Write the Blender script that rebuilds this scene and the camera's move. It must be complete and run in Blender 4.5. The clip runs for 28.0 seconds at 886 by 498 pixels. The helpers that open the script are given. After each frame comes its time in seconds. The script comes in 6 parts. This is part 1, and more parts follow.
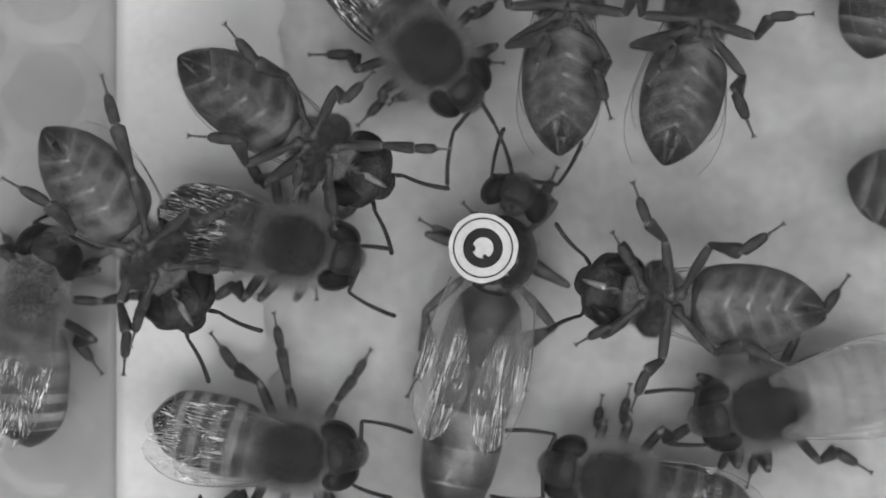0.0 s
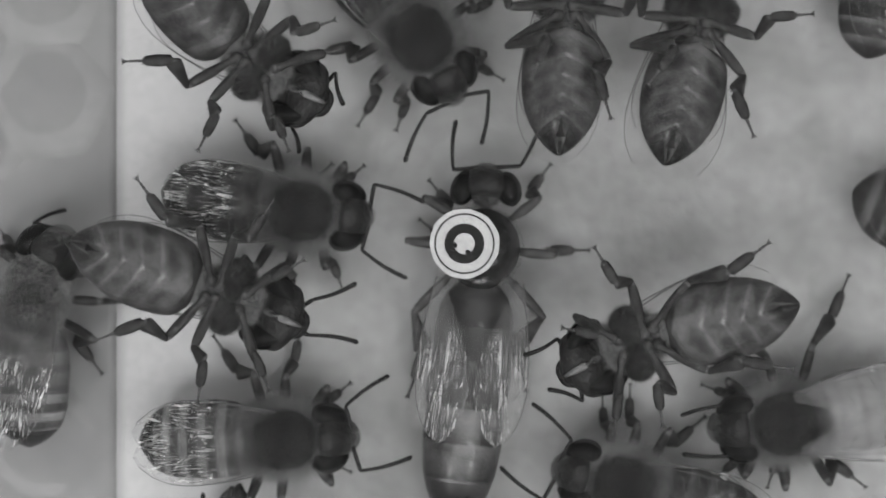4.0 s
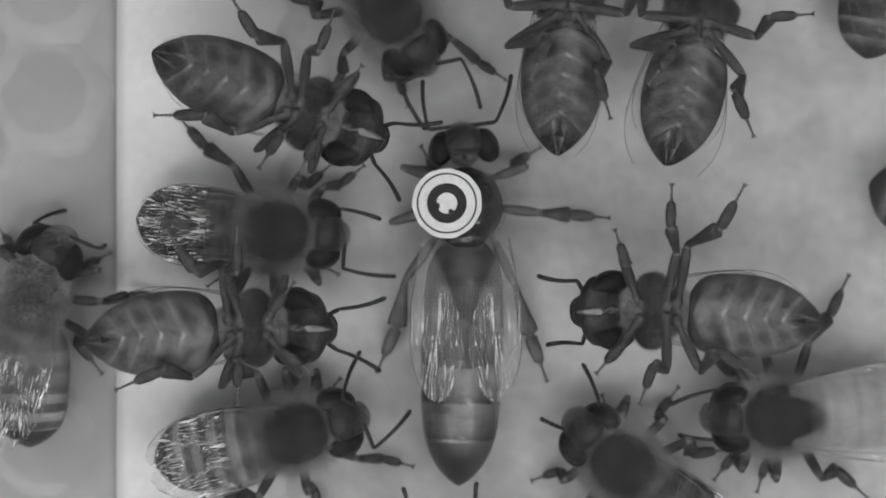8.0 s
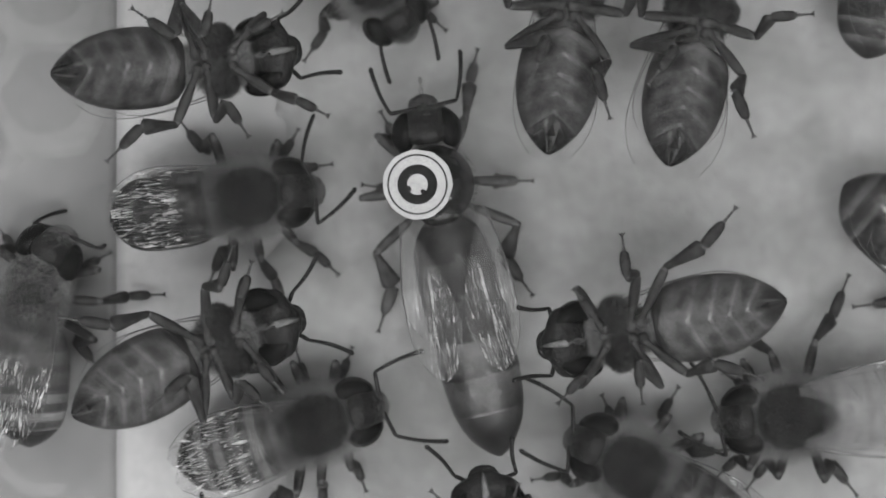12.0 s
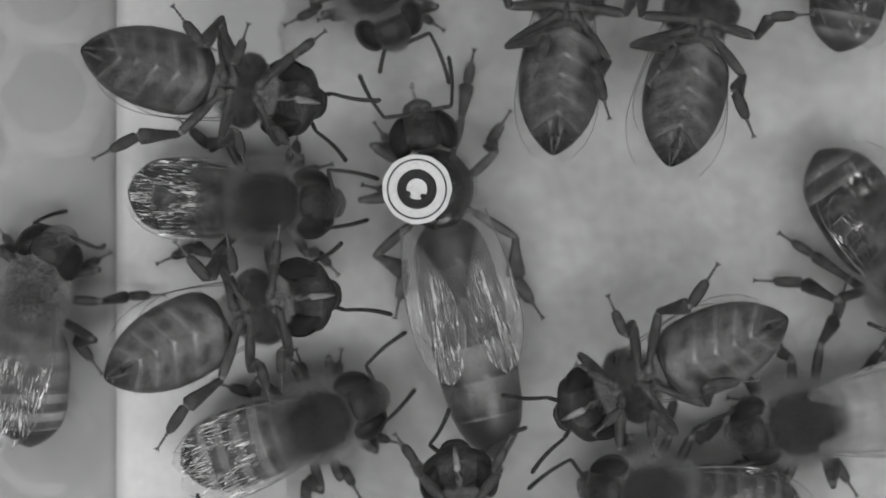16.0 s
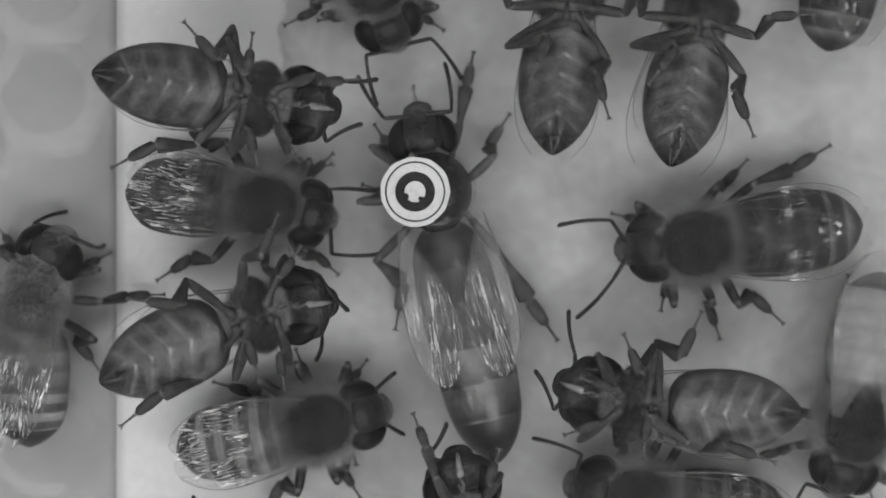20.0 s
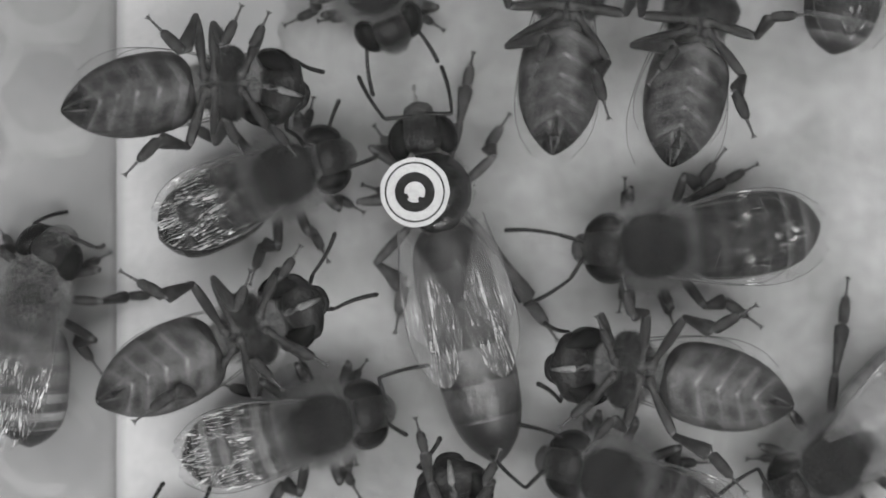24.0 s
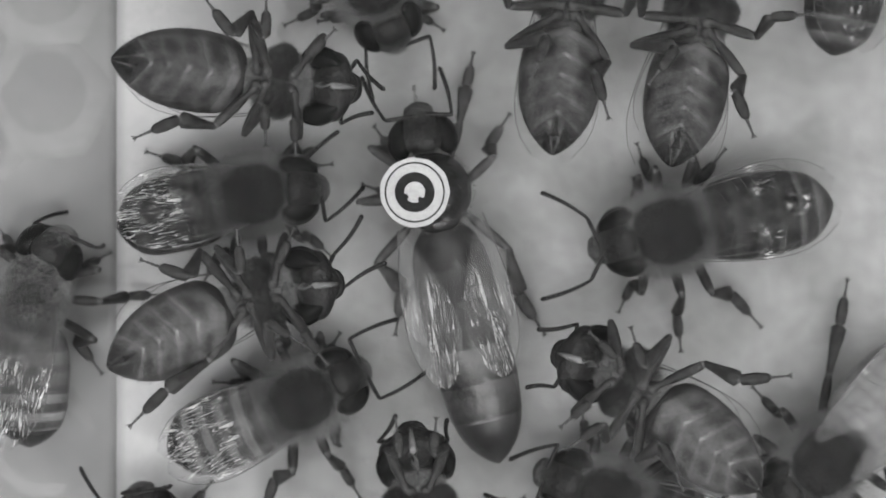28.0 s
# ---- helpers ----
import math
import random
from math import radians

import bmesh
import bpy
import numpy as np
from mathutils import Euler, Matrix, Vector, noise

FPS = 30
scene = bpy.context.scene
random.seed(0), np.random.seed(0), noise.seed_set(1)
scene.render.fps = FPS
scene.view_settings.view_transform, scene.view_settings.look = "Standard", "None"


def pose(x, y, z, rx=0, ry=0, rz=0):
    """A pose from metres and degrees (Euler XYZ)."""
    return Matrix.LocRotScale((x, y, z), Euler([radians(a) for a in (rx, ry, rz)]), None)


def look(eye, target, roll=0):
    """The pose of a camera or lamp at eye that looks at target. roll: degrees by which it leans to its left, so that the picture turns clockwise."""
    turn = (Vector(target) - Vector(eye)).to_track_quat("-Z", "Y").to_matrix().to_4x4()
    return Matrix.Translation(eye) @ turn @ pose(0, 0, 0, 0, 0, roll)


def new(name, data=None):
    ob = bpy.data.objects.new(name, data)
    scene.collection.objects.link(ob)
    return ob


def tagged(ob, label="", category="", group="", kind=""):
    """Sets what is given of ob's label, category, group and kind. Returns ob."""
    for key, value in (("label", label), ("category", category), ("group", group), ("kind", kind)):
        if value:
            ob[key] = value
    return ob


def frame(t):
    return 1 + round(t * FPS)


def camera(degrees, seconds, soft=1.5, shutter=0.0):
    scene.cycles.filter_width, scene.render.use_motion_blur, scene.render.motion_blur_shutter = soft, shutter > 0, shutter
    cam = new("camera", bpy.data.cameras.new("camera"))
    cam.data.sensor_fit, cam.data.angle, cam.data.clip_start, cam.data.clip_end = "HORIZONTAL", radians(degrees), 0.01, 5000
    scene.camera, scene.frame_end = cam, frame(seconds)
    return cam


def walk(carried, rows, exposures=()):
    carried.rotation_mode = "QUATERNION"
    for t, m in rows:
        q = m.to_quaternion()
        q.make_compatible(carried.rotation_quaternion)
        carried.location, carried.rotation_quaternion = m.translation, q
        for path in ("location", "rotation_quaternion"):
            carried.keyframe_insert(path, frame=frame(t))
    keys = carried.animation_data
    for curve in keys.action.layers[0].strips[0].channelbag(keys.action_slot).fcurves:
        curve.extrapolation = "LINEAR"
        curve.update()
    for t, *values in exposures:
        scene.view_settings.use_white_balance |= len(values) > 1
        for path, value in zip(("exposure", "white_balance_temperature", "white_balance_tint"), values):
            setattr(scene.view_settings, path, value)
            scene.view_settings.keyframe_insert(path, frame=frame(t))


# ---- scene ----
# A queen bee and her court between a wax comb and the glass of an observation hive.
# Lengths below are in millimetres, brought to metres by MM.
MM = 0.001
GLASS_Z = 10.0
CAM_Z = 110.5
cam = camera(22, 28.0, soft=1.6)
cam.data.dof.use_dof = True
cam.data.dof.focus_distance, cam.data.dof.aperture_fstop = (CAM_Z - 7.6) * MM, 54
walk(cam, [(0, pose(0, 0, CAM_Z * MM)), (28, pose(0, 0, CAM_Z * MM))],
     exposures=((0, .24), (2, .22), (3, .11), (8, .17), (12, .12), (19.8, .15), (21, .31), (28, .35)))

# ---- light ----
world = bpy.data.worlds.new("hive_room")
world.use_nodes = True
world.node_tree.nodes["Background"].inputs[0].default_value = (0.5, 0.5, 0.5, 1)
world.node_tree.nodes["Background"].inputs[1].default_value = 0.3
scene.world = world


def unseen_panel(name, x, y, z, power, w, h):
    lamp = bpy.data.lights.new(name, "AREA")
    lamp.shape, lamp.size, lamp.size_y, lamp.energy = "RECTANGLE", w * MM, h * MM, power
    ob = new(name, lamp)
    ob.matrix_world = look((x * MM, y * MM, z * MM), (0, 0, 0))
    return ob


unseen_panel("unseen_panel", -84, 6, 105, 0.017, 76, 90)
unseen_panel("unseen_panel", 84, -10, 105, 0.012, 76, 90)
# Next four panels are added fill with no known source, evening the light.
unseen_panel("unseen_panel", 8, -50, 106, 0.02, 120, 30)
unseen_panel("unseen_panel", 0, 52, 106, 0.006, 110, 30)
unseen_panel("unseen_panel", 10, -70, 214, 0.33, 250, 72)
unseen_panel("unseen_panel", -10, 70, 214, 0.16, 250, 72)
unseen_panel("unseen_panel", -60, -64, 104, 0.02, 14, 8)
unseen_panel("unseen_panel", 60, -64, 104, 0.022, 14, 8)

# ---- materials ----


def grey(v, a=1.0):
    return (v, v, v, a)


def surface(name, dark, light, rough=0.5, scale=900, fine=5000, bump=0.2, coat=0.0, band=None, spec=0.5, depth=0.05, sss=0.0, flank=0.0, painted_glint=0.15, grains=0.45, deep=0.6):
    """A mottled grey surface. band: stops (place, value) along the part's own length."""
    m = bpy.data.materials.new(name)
    m.use_nodes = True
    nt = m.node_tree
    n, ln = nt.nodes, nt.links
    bsdf = n["Principled BSDF"]
    co = n.new("ShaderNodeTexCoord")
    big = n.new("ShaderNodeTexNoise")
    big.inputs["Scale"].default_value = scale
    big.inputs["Detail"].default_value = 5
    small = n.new("ShaderNodeTexNoise")
    small.inputs["Scale"].default_value = fine
    small.inputs["Detail"].default_value = 3
    ln.new(co.outputs["Object"], big.inputs["Vector"])
    ln.new(co.outputs["Object"], small.inputs["Vector"])
    ramp = n.new("ShaderNodeValToRGB")
    ramp.color_ramp.elements[0].position, ramp.color_ramp.elements[1].position = 0.32, 0.68
    ramp.color_ramp.elements[0].color, ramp.color_ramp.elements[1].color = grey(dark), grey(light)
    ln.new(big.outputs["Fac"], ramp.inputs["Fac"])
    col = ramp.outputs["Color"]
    grain = n.new("ShaderNodeMix")
    grain.data_type, grain.blend_type = "RGBA", "MULTIPLY"
    grain.inputs["Factor"].default_value = grains
    gr = n.new("ShaderNodeValToRGB")
    gr.color_ramp.elements[0].position, gr.color_ramp.elements[1].position = 0.3, 0.7
    gr.color_ramp.elements[0].color, gr.color_ramp.elements[1].color = grey(0.55), grey(1.0)
    ln.new(small.outputs["Fac"], gr.inputs["Fac"])
    ln.new(col, grain.inputs["A"])
    ln.new(gr.outputs["Color"], grain.inputs["B"])
    col = grain.outputs["Result"]
    if band:
        at = n.new("ShaderNodeAttribute")
        at.attribute_name = "along"
        wob = n.new("ShaderNodeMath")
        wob.operation = "MULTIPLY_ADD"
        wob.inputs[1].default_value, wob.inputs[2].default_value = 0.16, -0.08
        ln.new(big.outputs["Fac"], wob.inputs[0])
        add = n.new("ShaderNodeMath")
        ln.new(at.outputs["Fac"], add.inputs[0])
        ln.new(wob.outputs[0], add.inputs[1])
        br = n.new("ShaderNodeValToRGB")
        br.color_ramp.interpolation = "EASE"
        els = br.color_ramp.elements
        els[0].position, els[0].color = band[0][0], grey(band[0][1])
        els[1].position, els[1].color = band[-1][0], grey(band[-1][1])
        for p, v in band[1:-1]:
            els.new(p).color = grey(v)
        ln.new(add.outputs[0], br.inputs["Fac"])
        mul = n.new("ShaderNodeMix")
        mul.data_type, mul.blend_type = "RGBA", "MULTIPLY"
        mul.inputs["Factor"].default_value = 1.0
        ln.new(col, mul.inputs["A"])
        ln.new(br.outputs["Color"], mul.inputs["B"])
        col = mul.outputs["Result"]
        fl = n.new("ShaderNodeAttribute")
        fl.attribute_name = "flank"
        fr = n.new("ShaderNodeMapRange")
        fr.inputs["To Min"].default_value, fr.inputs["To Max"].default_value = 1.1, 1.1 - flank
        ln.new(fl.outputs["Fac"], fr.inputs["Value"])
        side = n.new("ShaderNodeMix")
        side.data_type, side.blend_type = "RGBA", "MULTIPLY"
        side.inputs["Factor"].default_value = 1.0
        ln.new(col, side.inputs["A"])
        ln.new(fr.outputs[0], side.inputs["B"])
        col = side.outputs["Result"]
        # highlights painted into the base colour as pale marks
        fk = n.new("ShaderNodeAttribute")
        fk.attribute_name = "painted_glint"
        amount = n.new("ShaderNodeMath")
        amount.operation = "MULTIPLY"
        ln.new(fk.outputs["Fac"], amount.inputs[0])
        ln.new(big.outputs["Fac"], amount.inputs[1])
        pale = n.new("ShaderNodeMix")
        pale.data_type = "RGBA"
        pale.inputs["B"].default_value = grey(painted_glint)
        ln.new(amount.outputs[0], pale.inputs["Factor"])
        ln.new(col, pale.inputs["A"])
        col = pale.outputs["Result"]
    ln.new(col, bsdf.inputs["Base Color"])
    bsdf.inputs["Roughness"].default_value = rough
    bsdf.inputs["Specular IOR Level"].default_value = spec
    bsdf.inputs["Coat Weight"].default_value = coat
    bsdf.inputs["Coat Roughness"].default_value = 0.12
    if sss:
        bsdf.inputs["Subsurface Weight"].default_value = sss
        bsdf.inputs["Subsurface Radius"].default_value = (deep * MM, deep * MM, deep * MM)
        bsdf.inputs["Subsurface Scale"].default_value = 1.0
    bp = n.new("ShaderNodeBump")
    bp.inputs["Strength"].default_value = bump
    bp.inputs["Distance"].default_value = depth * MM
    ln.new(small.outputs["Fac"], bp.inputs["Height"])
    ln.new(bp.outputs["Normal"], bsdf.inputs["Normal"])
    return m


def see_through(name, tint, amount, rough, scale, stretch, strength, glow=0.0, body=0.5, cover=0.5, swirl=2.6):
    """Clear film or glass: clear with a share of glossy surface."""
    m = bpy.data.materials.new(name)
    m.use_nodes = True
    n, ln = m.node_tree.nodes, m.node_tree.links
    n.remove(n["Principled BSDF"])
    out = n["Material Output"]
    clear = n.new("ShaderNodeBsdfTransparent")
    clear.inputs[0].default_value = grey(tint)
    gloss = n.new("ShaderNodeBsdfGlossy")
    gloss.inputs["Color"].default_value = grey(body)
    gloss.inputs["Roughness"].default_value = rough
    mix = n.new("ShaderNodeMixShader")
    ln.new(clear.outputs[0], mix.inputs[1])
    ln.new(gloss.outputs[0], mix.inputs[2])
    if strength:
        co = n.new("ShaderNodeTexCoord")
        mp = n.new("ShaderNodeMapping")
        mp.inputs["Scale"].default_value = stretch
        tex = n.new("ShaderNodeTexNoise")
        tex.inputs["Scale"].default_value = scale
        tex.inputs["Detail"].default_value = 4
        tex.inputs["Distortion"].default_value = swirl
        ln.new(co.outputs["Object"], mp.inputs["Vector"])
        ln.new(mp.outputs[0], tex.inputs["Vector"])
        bp = n.new("ShaderNodeBump")
        bp.inputs["Strength"].default_value = strength
        bp.inputs["Distance"].default_value = 0.25 * MM
        ln.new(tex.outputs["Fac"], bp.inputs["Height"])
        ln.new(bp.outputs["Normal"], gloss.inputs["Normal"])
        ramp = n.new("ShaderNodeMapRange")
        ramp.inputs["From Min"].default_value, ramp.inputs["From Max"].default_value = 0.51, 0.6
        ramp.inputs["To Min"].default_value, ramp.inputs["To Max"].default_value = 0.003, amount
        ln.new(tex.outputs["Fac"], ramp.inputs["Value"])
        patch = n.new("ShaderNodeTexNoise")
        patch.inputs["Scale"].default_value = 620
        patch.inputs["Detail"].default_value = 2
        ln.new(co.outputs["Object"], patch.inputs["Vector"])
        keep = n.new("ShaderNodeMapRange")
        keep.interpolation_type = "SMOOTHSTEP"
        keep.inputs["From Min"].default_value, keep.inputs["From Max"].default_value = 0.95 - cover, 1.15 - cover
        keep.inputs["To Min"].default_value = 0.03
        ln.new(patch.outputs["Fac"], keep.inputs["Value"])
        xyz = n.new("ShaderNodeSeparateXYZ")
        ln.new(co.outputs["Object"], xyz.inputs[0])
        root = n.new("ShaderNodeMapRange")
        root.interpolation_type = "SMOOTHSTEP"
        root.inputs["From Min"].default_value, root.inputs["From Max"].default_value = -0.001, -0.0034
        ln.new(xyz.outputs["X"], root.inputs["Value"])
        patchy = n.new("ShaderNodeMath")
        patchy.operation = "MULTIPLY"
        ln.new(keep.outputs[0], patchy.inputs[0])
        ln.new(root.outputs[0], patchy.inputs[1])
        grit = n.new("ShaderNodeTexNoise")
        grit.inputs["Scale"].default_value = 9000
        grit.inputs["Detail"].default_value = 2
        grit.inputs["Distortion"].default_value = 1.6
        ln.new(co.outputs["Object"], grit.inputs["Vector"])
        spark = n.new("ShaderNodeMapRange")
        spark.inputs["From Min"].default_value, spark.inputs["From Max"].default_value = 0.42, 0.6
        spark.inputs["To Min"].default_value = 0.5
        ln.new(grit.outputs["Fac"], spark.inputs["Value"])
        lit = n.new("ShaderNodeMath")
        lit.operation = "MULTIPLY"
        ln.new(ramp.outputs[0], lit.inputs[0])
        ln.new(spark.outputs[0], lit.inputs[1])
        both = n.new("ShaderNodeMath")
        both.operation = "MULTIPLY"
        ln.new(lit.outputs[0], both.inputs[0])
        ln.new(patchy.outputs[0], both.inputs[1])
        ln.new(both.outputs[0], mix.inputs["Fac"])
    else:
        fr = n.new("ShaderNodeFresnel")
        fr.inputs["IOR"].default_value = 1.3
        ln.new(fr.outputs[0], mix.inputs["Fac"])
    last = mix
    if glow:
        skin = n.new("ShaderNodeBsdfDiffuse")
        skin.inputs["Color"].default_value = grey(0.5)
        two = n.new("ShaderNodeMixShader")
        two.inputs["Fac"].default_value = glow
        ln.new(mix.outputs[0], two.inputs[1])
        ln.new(skin.outputs[0], two.inputs[2])
        last = two
    ln.new(last.outputs[0], out.inputs["Surface"])
    return m


CUTICLE = surface("dark_cuticle", 0.008, 0.021, 0.6, 1200, 7000, 0.5, spec=0.1)
HEAD = surface("head_cuticle", 0.007, 0.024, 0.42, 1500, 2600, 0.9, spec=0.14, depth=0.16)
QUEEN_BACK = surface("queen_thorax_cuticle", 0.007, 0.022, 0.25, 1200, 3000, 0.9, spec=0.5, depth=0.14)
EYE = surface("compound_eye", 0.005, 0.01, 0.07, 1500, 20000, 0.06, spec=0.07, coat=0.0)
LEG = surface("leg_cuticle", 0.01, 0.052, 0.5, 2600, 9000, 0.9, spec=0.18, depth=0.07)
COXA = surface("hip_cuticle", 0.025, 0.07, 0.55, 1500, 7000, 0.7, spec=0.15)
QUEEN_LEG = surface("queen_leg_cuticle", 0.025, 0.08, 0.5, 1600, 9000, 0.7, spec=0.2)
JOINT = surface("joint_skin", 0.055, 0.13, 0.5, 2500, 9000, 0.3, spec=0.2)
TARSUS = surface("tarsus_cuticle", 0.035, 0.085, 0.5, 2500, 9000, 0.4, spec=0.2)
FEELER = surface("feeler_cuticle", 0.01, 0.026, 0.5, 2500, 12000, 0.4, spec=0.15)
PALE_TERGITE = surface("pale_back_plate", 0.1, 0.18, 0.45, 900, 6000, 0.4, coat=0.02, spec=0.14,
                       band=[(0.0, 1.5), (0.45, 1.2), (0.58, 0.5), (0.85, 0.34), (1.0, 0.8)])
TERGITE_DARK = surface("dark_back_plate", 0.014, 0.034, 0.45, 900, 9000, 0.3, coat=0.02, spec=0.1,
                       band=[(0.0, 2.4), (0.22, 1.6), (0.5, 0.8), (0.85, 0.6), (1.0, 1.1)])
LIGHT_TERGITE = surface("light_back_plate", 0.16, 0.22, 0.45, 900, 6000, 0.4, coat=0.02, spec=0.14, band=[(0.0, 1.05), (0.6, 1.0), (0.78, 0.8), (1.0, 0.95)])
SOFT_TERGITE = surface("soft_back_plate", 0.08, 0.15, 0.45, 900, 6000, 0.4, coat=0.02, spec=0.14, band=[(0.0, 1.2), (0.5, 1.0), (0.75, 0.7), (1.0, 0.9)])
TERGITE = surface("back_plate", 0.03, 0.07, 0.42, 900, 9000, 0.3, coat=0.02, spec=0.14,
                  band=[(0.0, 2.4), (0.25, 1.5), (0.5, 0.6), (0.85, 0.5), (1.0, 0.95)])
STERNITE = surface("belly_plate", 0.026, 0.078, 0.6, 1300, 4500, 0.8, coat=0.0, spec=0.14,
                   band=[(0.0, 0.85), (0.15, 0.95), (0.5, 1.0), (0.8, 1.0), (0.92, 1.24), (1.0, 1.2)], flank=0.72, painted_glint=0.28)
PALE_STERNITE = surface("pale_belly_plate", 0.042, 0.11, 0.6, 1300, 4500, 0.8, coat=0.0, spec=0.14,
                        band=[(0.0, 0.85), (0.15, 0.95), (0.5, 1.0), (0.8, 1.0), (0.92, 1.32), (1.0, 1.25)], flank=0.68, painted_glint=0.36)
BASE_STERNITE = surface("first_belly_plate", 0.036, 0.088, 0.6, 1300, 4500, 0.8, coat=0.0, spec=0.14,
                        band=[(0.0, 0.75), (0.15, 0.9), (0.5, 1.0), (0.8, 1.0), (1.0, 1.08)], flank=0.6, painted_glint=0.16)
TAIL = surface("tail_plate", 0.011, 0.026, 0.24, 1000, 6000, 0.6, coat=0.3, spec=0.35, band=[(0.0, 2.6), (0.15, 1.7), (0.4, 0.8), (1.0, 0.5)], flank=0.3, painted_glint=0.2)
PALE_TAIL = surface("pale_tail_plate", 0.017, 0.04, 0.3, 1000, 6000, 0.6, coat=0.2, spec=0.3, band=[(0.0, 2.7), (0.2, 1.8), (0.45, 0.8), (1.0, 0.35)], flank=0.3, painted_glint=0.2)
QUEEN_DARK = surface("queen_front_plate", 0.018, 0.045, 0.5, 700, 3500, 0.0, coat=0.03, spec=0.25,
                     band=[(0.0, 2.0), (0.1, 1.2), (0.4, 1.0), (0.8, 0.7), (0.93, 0.5), (1.0, 1.4)])
QUEEN_PLATE = surface("queen_plate", 0.026, 0.1, 0.36, 800, 2500, 0.4, coat=0.12, spec=0.25, depth=0.12,
                      band=[(0.0, 1.8), (0.08, 1.2), (0.4, 1.1), (0.65, 0.7), (0.93, 0.38), (1.0, 1.3)])
QUEEN_TIP = surface("queen_tip", 0.016, 0.042, 0.4, 600, 3500, 0.05, coat=0.15, spec=0.35, band=[(0.0, 1.8), (0.1, 1.2), (0.5, 0.8), (1.0, 0.6)])
PILE = surface("thorax_pile", 0.045, 0.11, 0.7, 900, 4000, 0.0, spec=0.08)
HEAD_FUR = surface("head_hair", 0.06, 0.13, 0.7, 900, 4000, 0.0, spec=0.1)
FUR = surface("thorax_hair", 0.018, 0.045, 0.7, 900, 4000, 0.0, spec=0.08)
PALE_FUR = surface("pale_hair", 0.2, 0.34, 0.7, 900, 4000, 0.0, spec=0.25)
HALO = surface("side_hair", 0.12, 0.24, 0.7, 900, 4000, 0.0, spec=0.15)
SHORT_FUR = surface("abdomen_hair", 0.09, 0.17, 0.7, 900, 4000, 0.0)
MOUTH = surface("mouthparts", 0.07, 0.14, 0.35, 1500, 6000, 0.1, coat=0.25, spec=0.25)
WING = see_through("glinting_wing_film", 0.9, 0.72, 0.3, 2700, (0.15, 1.0, 1), 1.0, glow=0.008, body=1.0, cover=0.57, swirl=3.4)
CLEAR_WING = see_through("clear_wing_film", 0.94, 0.8, 0.3, 2600, (0.3, 1.0, 1), 0.9, glow=0.004, body=1.0, cover=0.43)
PALE_WING = see_through("pale_wing_film", 0.94, 0.8, 0.3, 2600, (0.3, 1.0, 1), 0.9, glow=0.09, body=1.0, cover=0.36)
BELLY_WING = see_through("hidden_wing_film", 0.96, 0.06, 0.4, 2500, (0.3, 1.2, 1), 0.5, glow=0.0, body=0.8, cover=0.4)
QUEEN_WING = see_through("queen_wing_film", 0.93, 0.42, 0.36, 3200, (0.1, 1.05, 1), 0.9, glow=0.06, body=1.0, cover=0.63)
VEIN = surface("wing_vein", 0.04, 0.09, 0.4, 1500, 6000, 0.2, coat=0.1)
WAX = surface("wax_capping", 0.25, 0.355, 0.5, 260, 1500, 0.5, spec=0.3, grains=0.33, sss=0.85, deep=5.0, depth=0.14)
OPEN_WAX = surface("open_comb_wax", 0.175, 0.23, 0.6, 170, 1500, 0.2, spec=0.25, grains=0.2)
CELL_FLOOR = surface("cell_floor", 0.168, 0.218, 0.6, 120, 1500, 0.2, spec=0.3, grains=0.2)
RIM_WAX = surface("cell_rim_wax", 0.2, 0.25, 0.6, 170, 1500, 0.2, spec=0.25, grains=0.2)
STRIP = surface("pale_wood", 0.41, 0.49, 0.6, 140, 2600, 0.2, spec=0.3, grains=0.24)
# Strip greys towards the sealed comb, and narrowly at its left edge.
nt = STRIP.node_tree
strip_fade = nt.nodes.new("ShaderNodeMix")
strip_fade.data_type = "RGBA"
strip_fade.inputs["B"].default_value = grey(0.29)
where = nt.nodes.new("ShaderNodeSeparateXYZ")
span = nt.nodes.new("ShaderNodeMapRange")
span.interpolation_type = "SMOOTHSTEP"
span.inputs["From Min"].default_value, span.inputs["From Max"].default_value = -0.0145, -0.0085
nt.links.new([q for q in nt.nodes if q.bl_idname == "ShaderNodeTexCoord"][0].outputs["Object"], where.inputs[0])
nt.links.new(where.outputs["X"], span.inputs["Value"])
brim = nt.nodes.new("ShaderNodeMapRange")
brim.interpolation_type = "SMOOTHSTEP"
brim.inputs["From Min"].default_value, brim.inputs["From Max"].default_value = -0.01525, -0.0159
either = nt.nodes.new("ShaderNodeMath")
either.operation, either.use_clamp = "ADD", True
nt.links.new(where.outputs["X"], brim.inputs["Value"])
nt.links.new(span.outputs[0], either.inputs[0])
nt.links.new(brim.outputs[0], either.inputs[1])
nt.links.new(either.outputs[0], strip_fade.inputs["Factor"])
nt.links.new([q for q in nt.nodes if q.bl_idname == "ShaderNodeMix"][0].outputs["Result"], strip_fade.inputs["A"])
nt.links.new(strip_fade.outputs["Result"], nt.nodes["Principled BSDF"].inputs["Base Color"])
WOOD = surface("hive_wood", 0.3, 0.42, 0.6, 90, 900, 0.2)
BOUNCE = surface("bounce_paint", 0.74, 0.8, 0.8, 20, 400, 0.1)
TAG_WHITE = surface("tag_white", 0.38, 0.44, 0.6, 500, 6000, 0.06)
TAG_BLACK = surface("tag_black", 0.01, 0.016, 0.6, 900, 6000, 0.06, spec=0.08)
GLASS = see_through("glass", 1.0, 0.0, 0.0, 0, (1, 1, 1), 0.0)

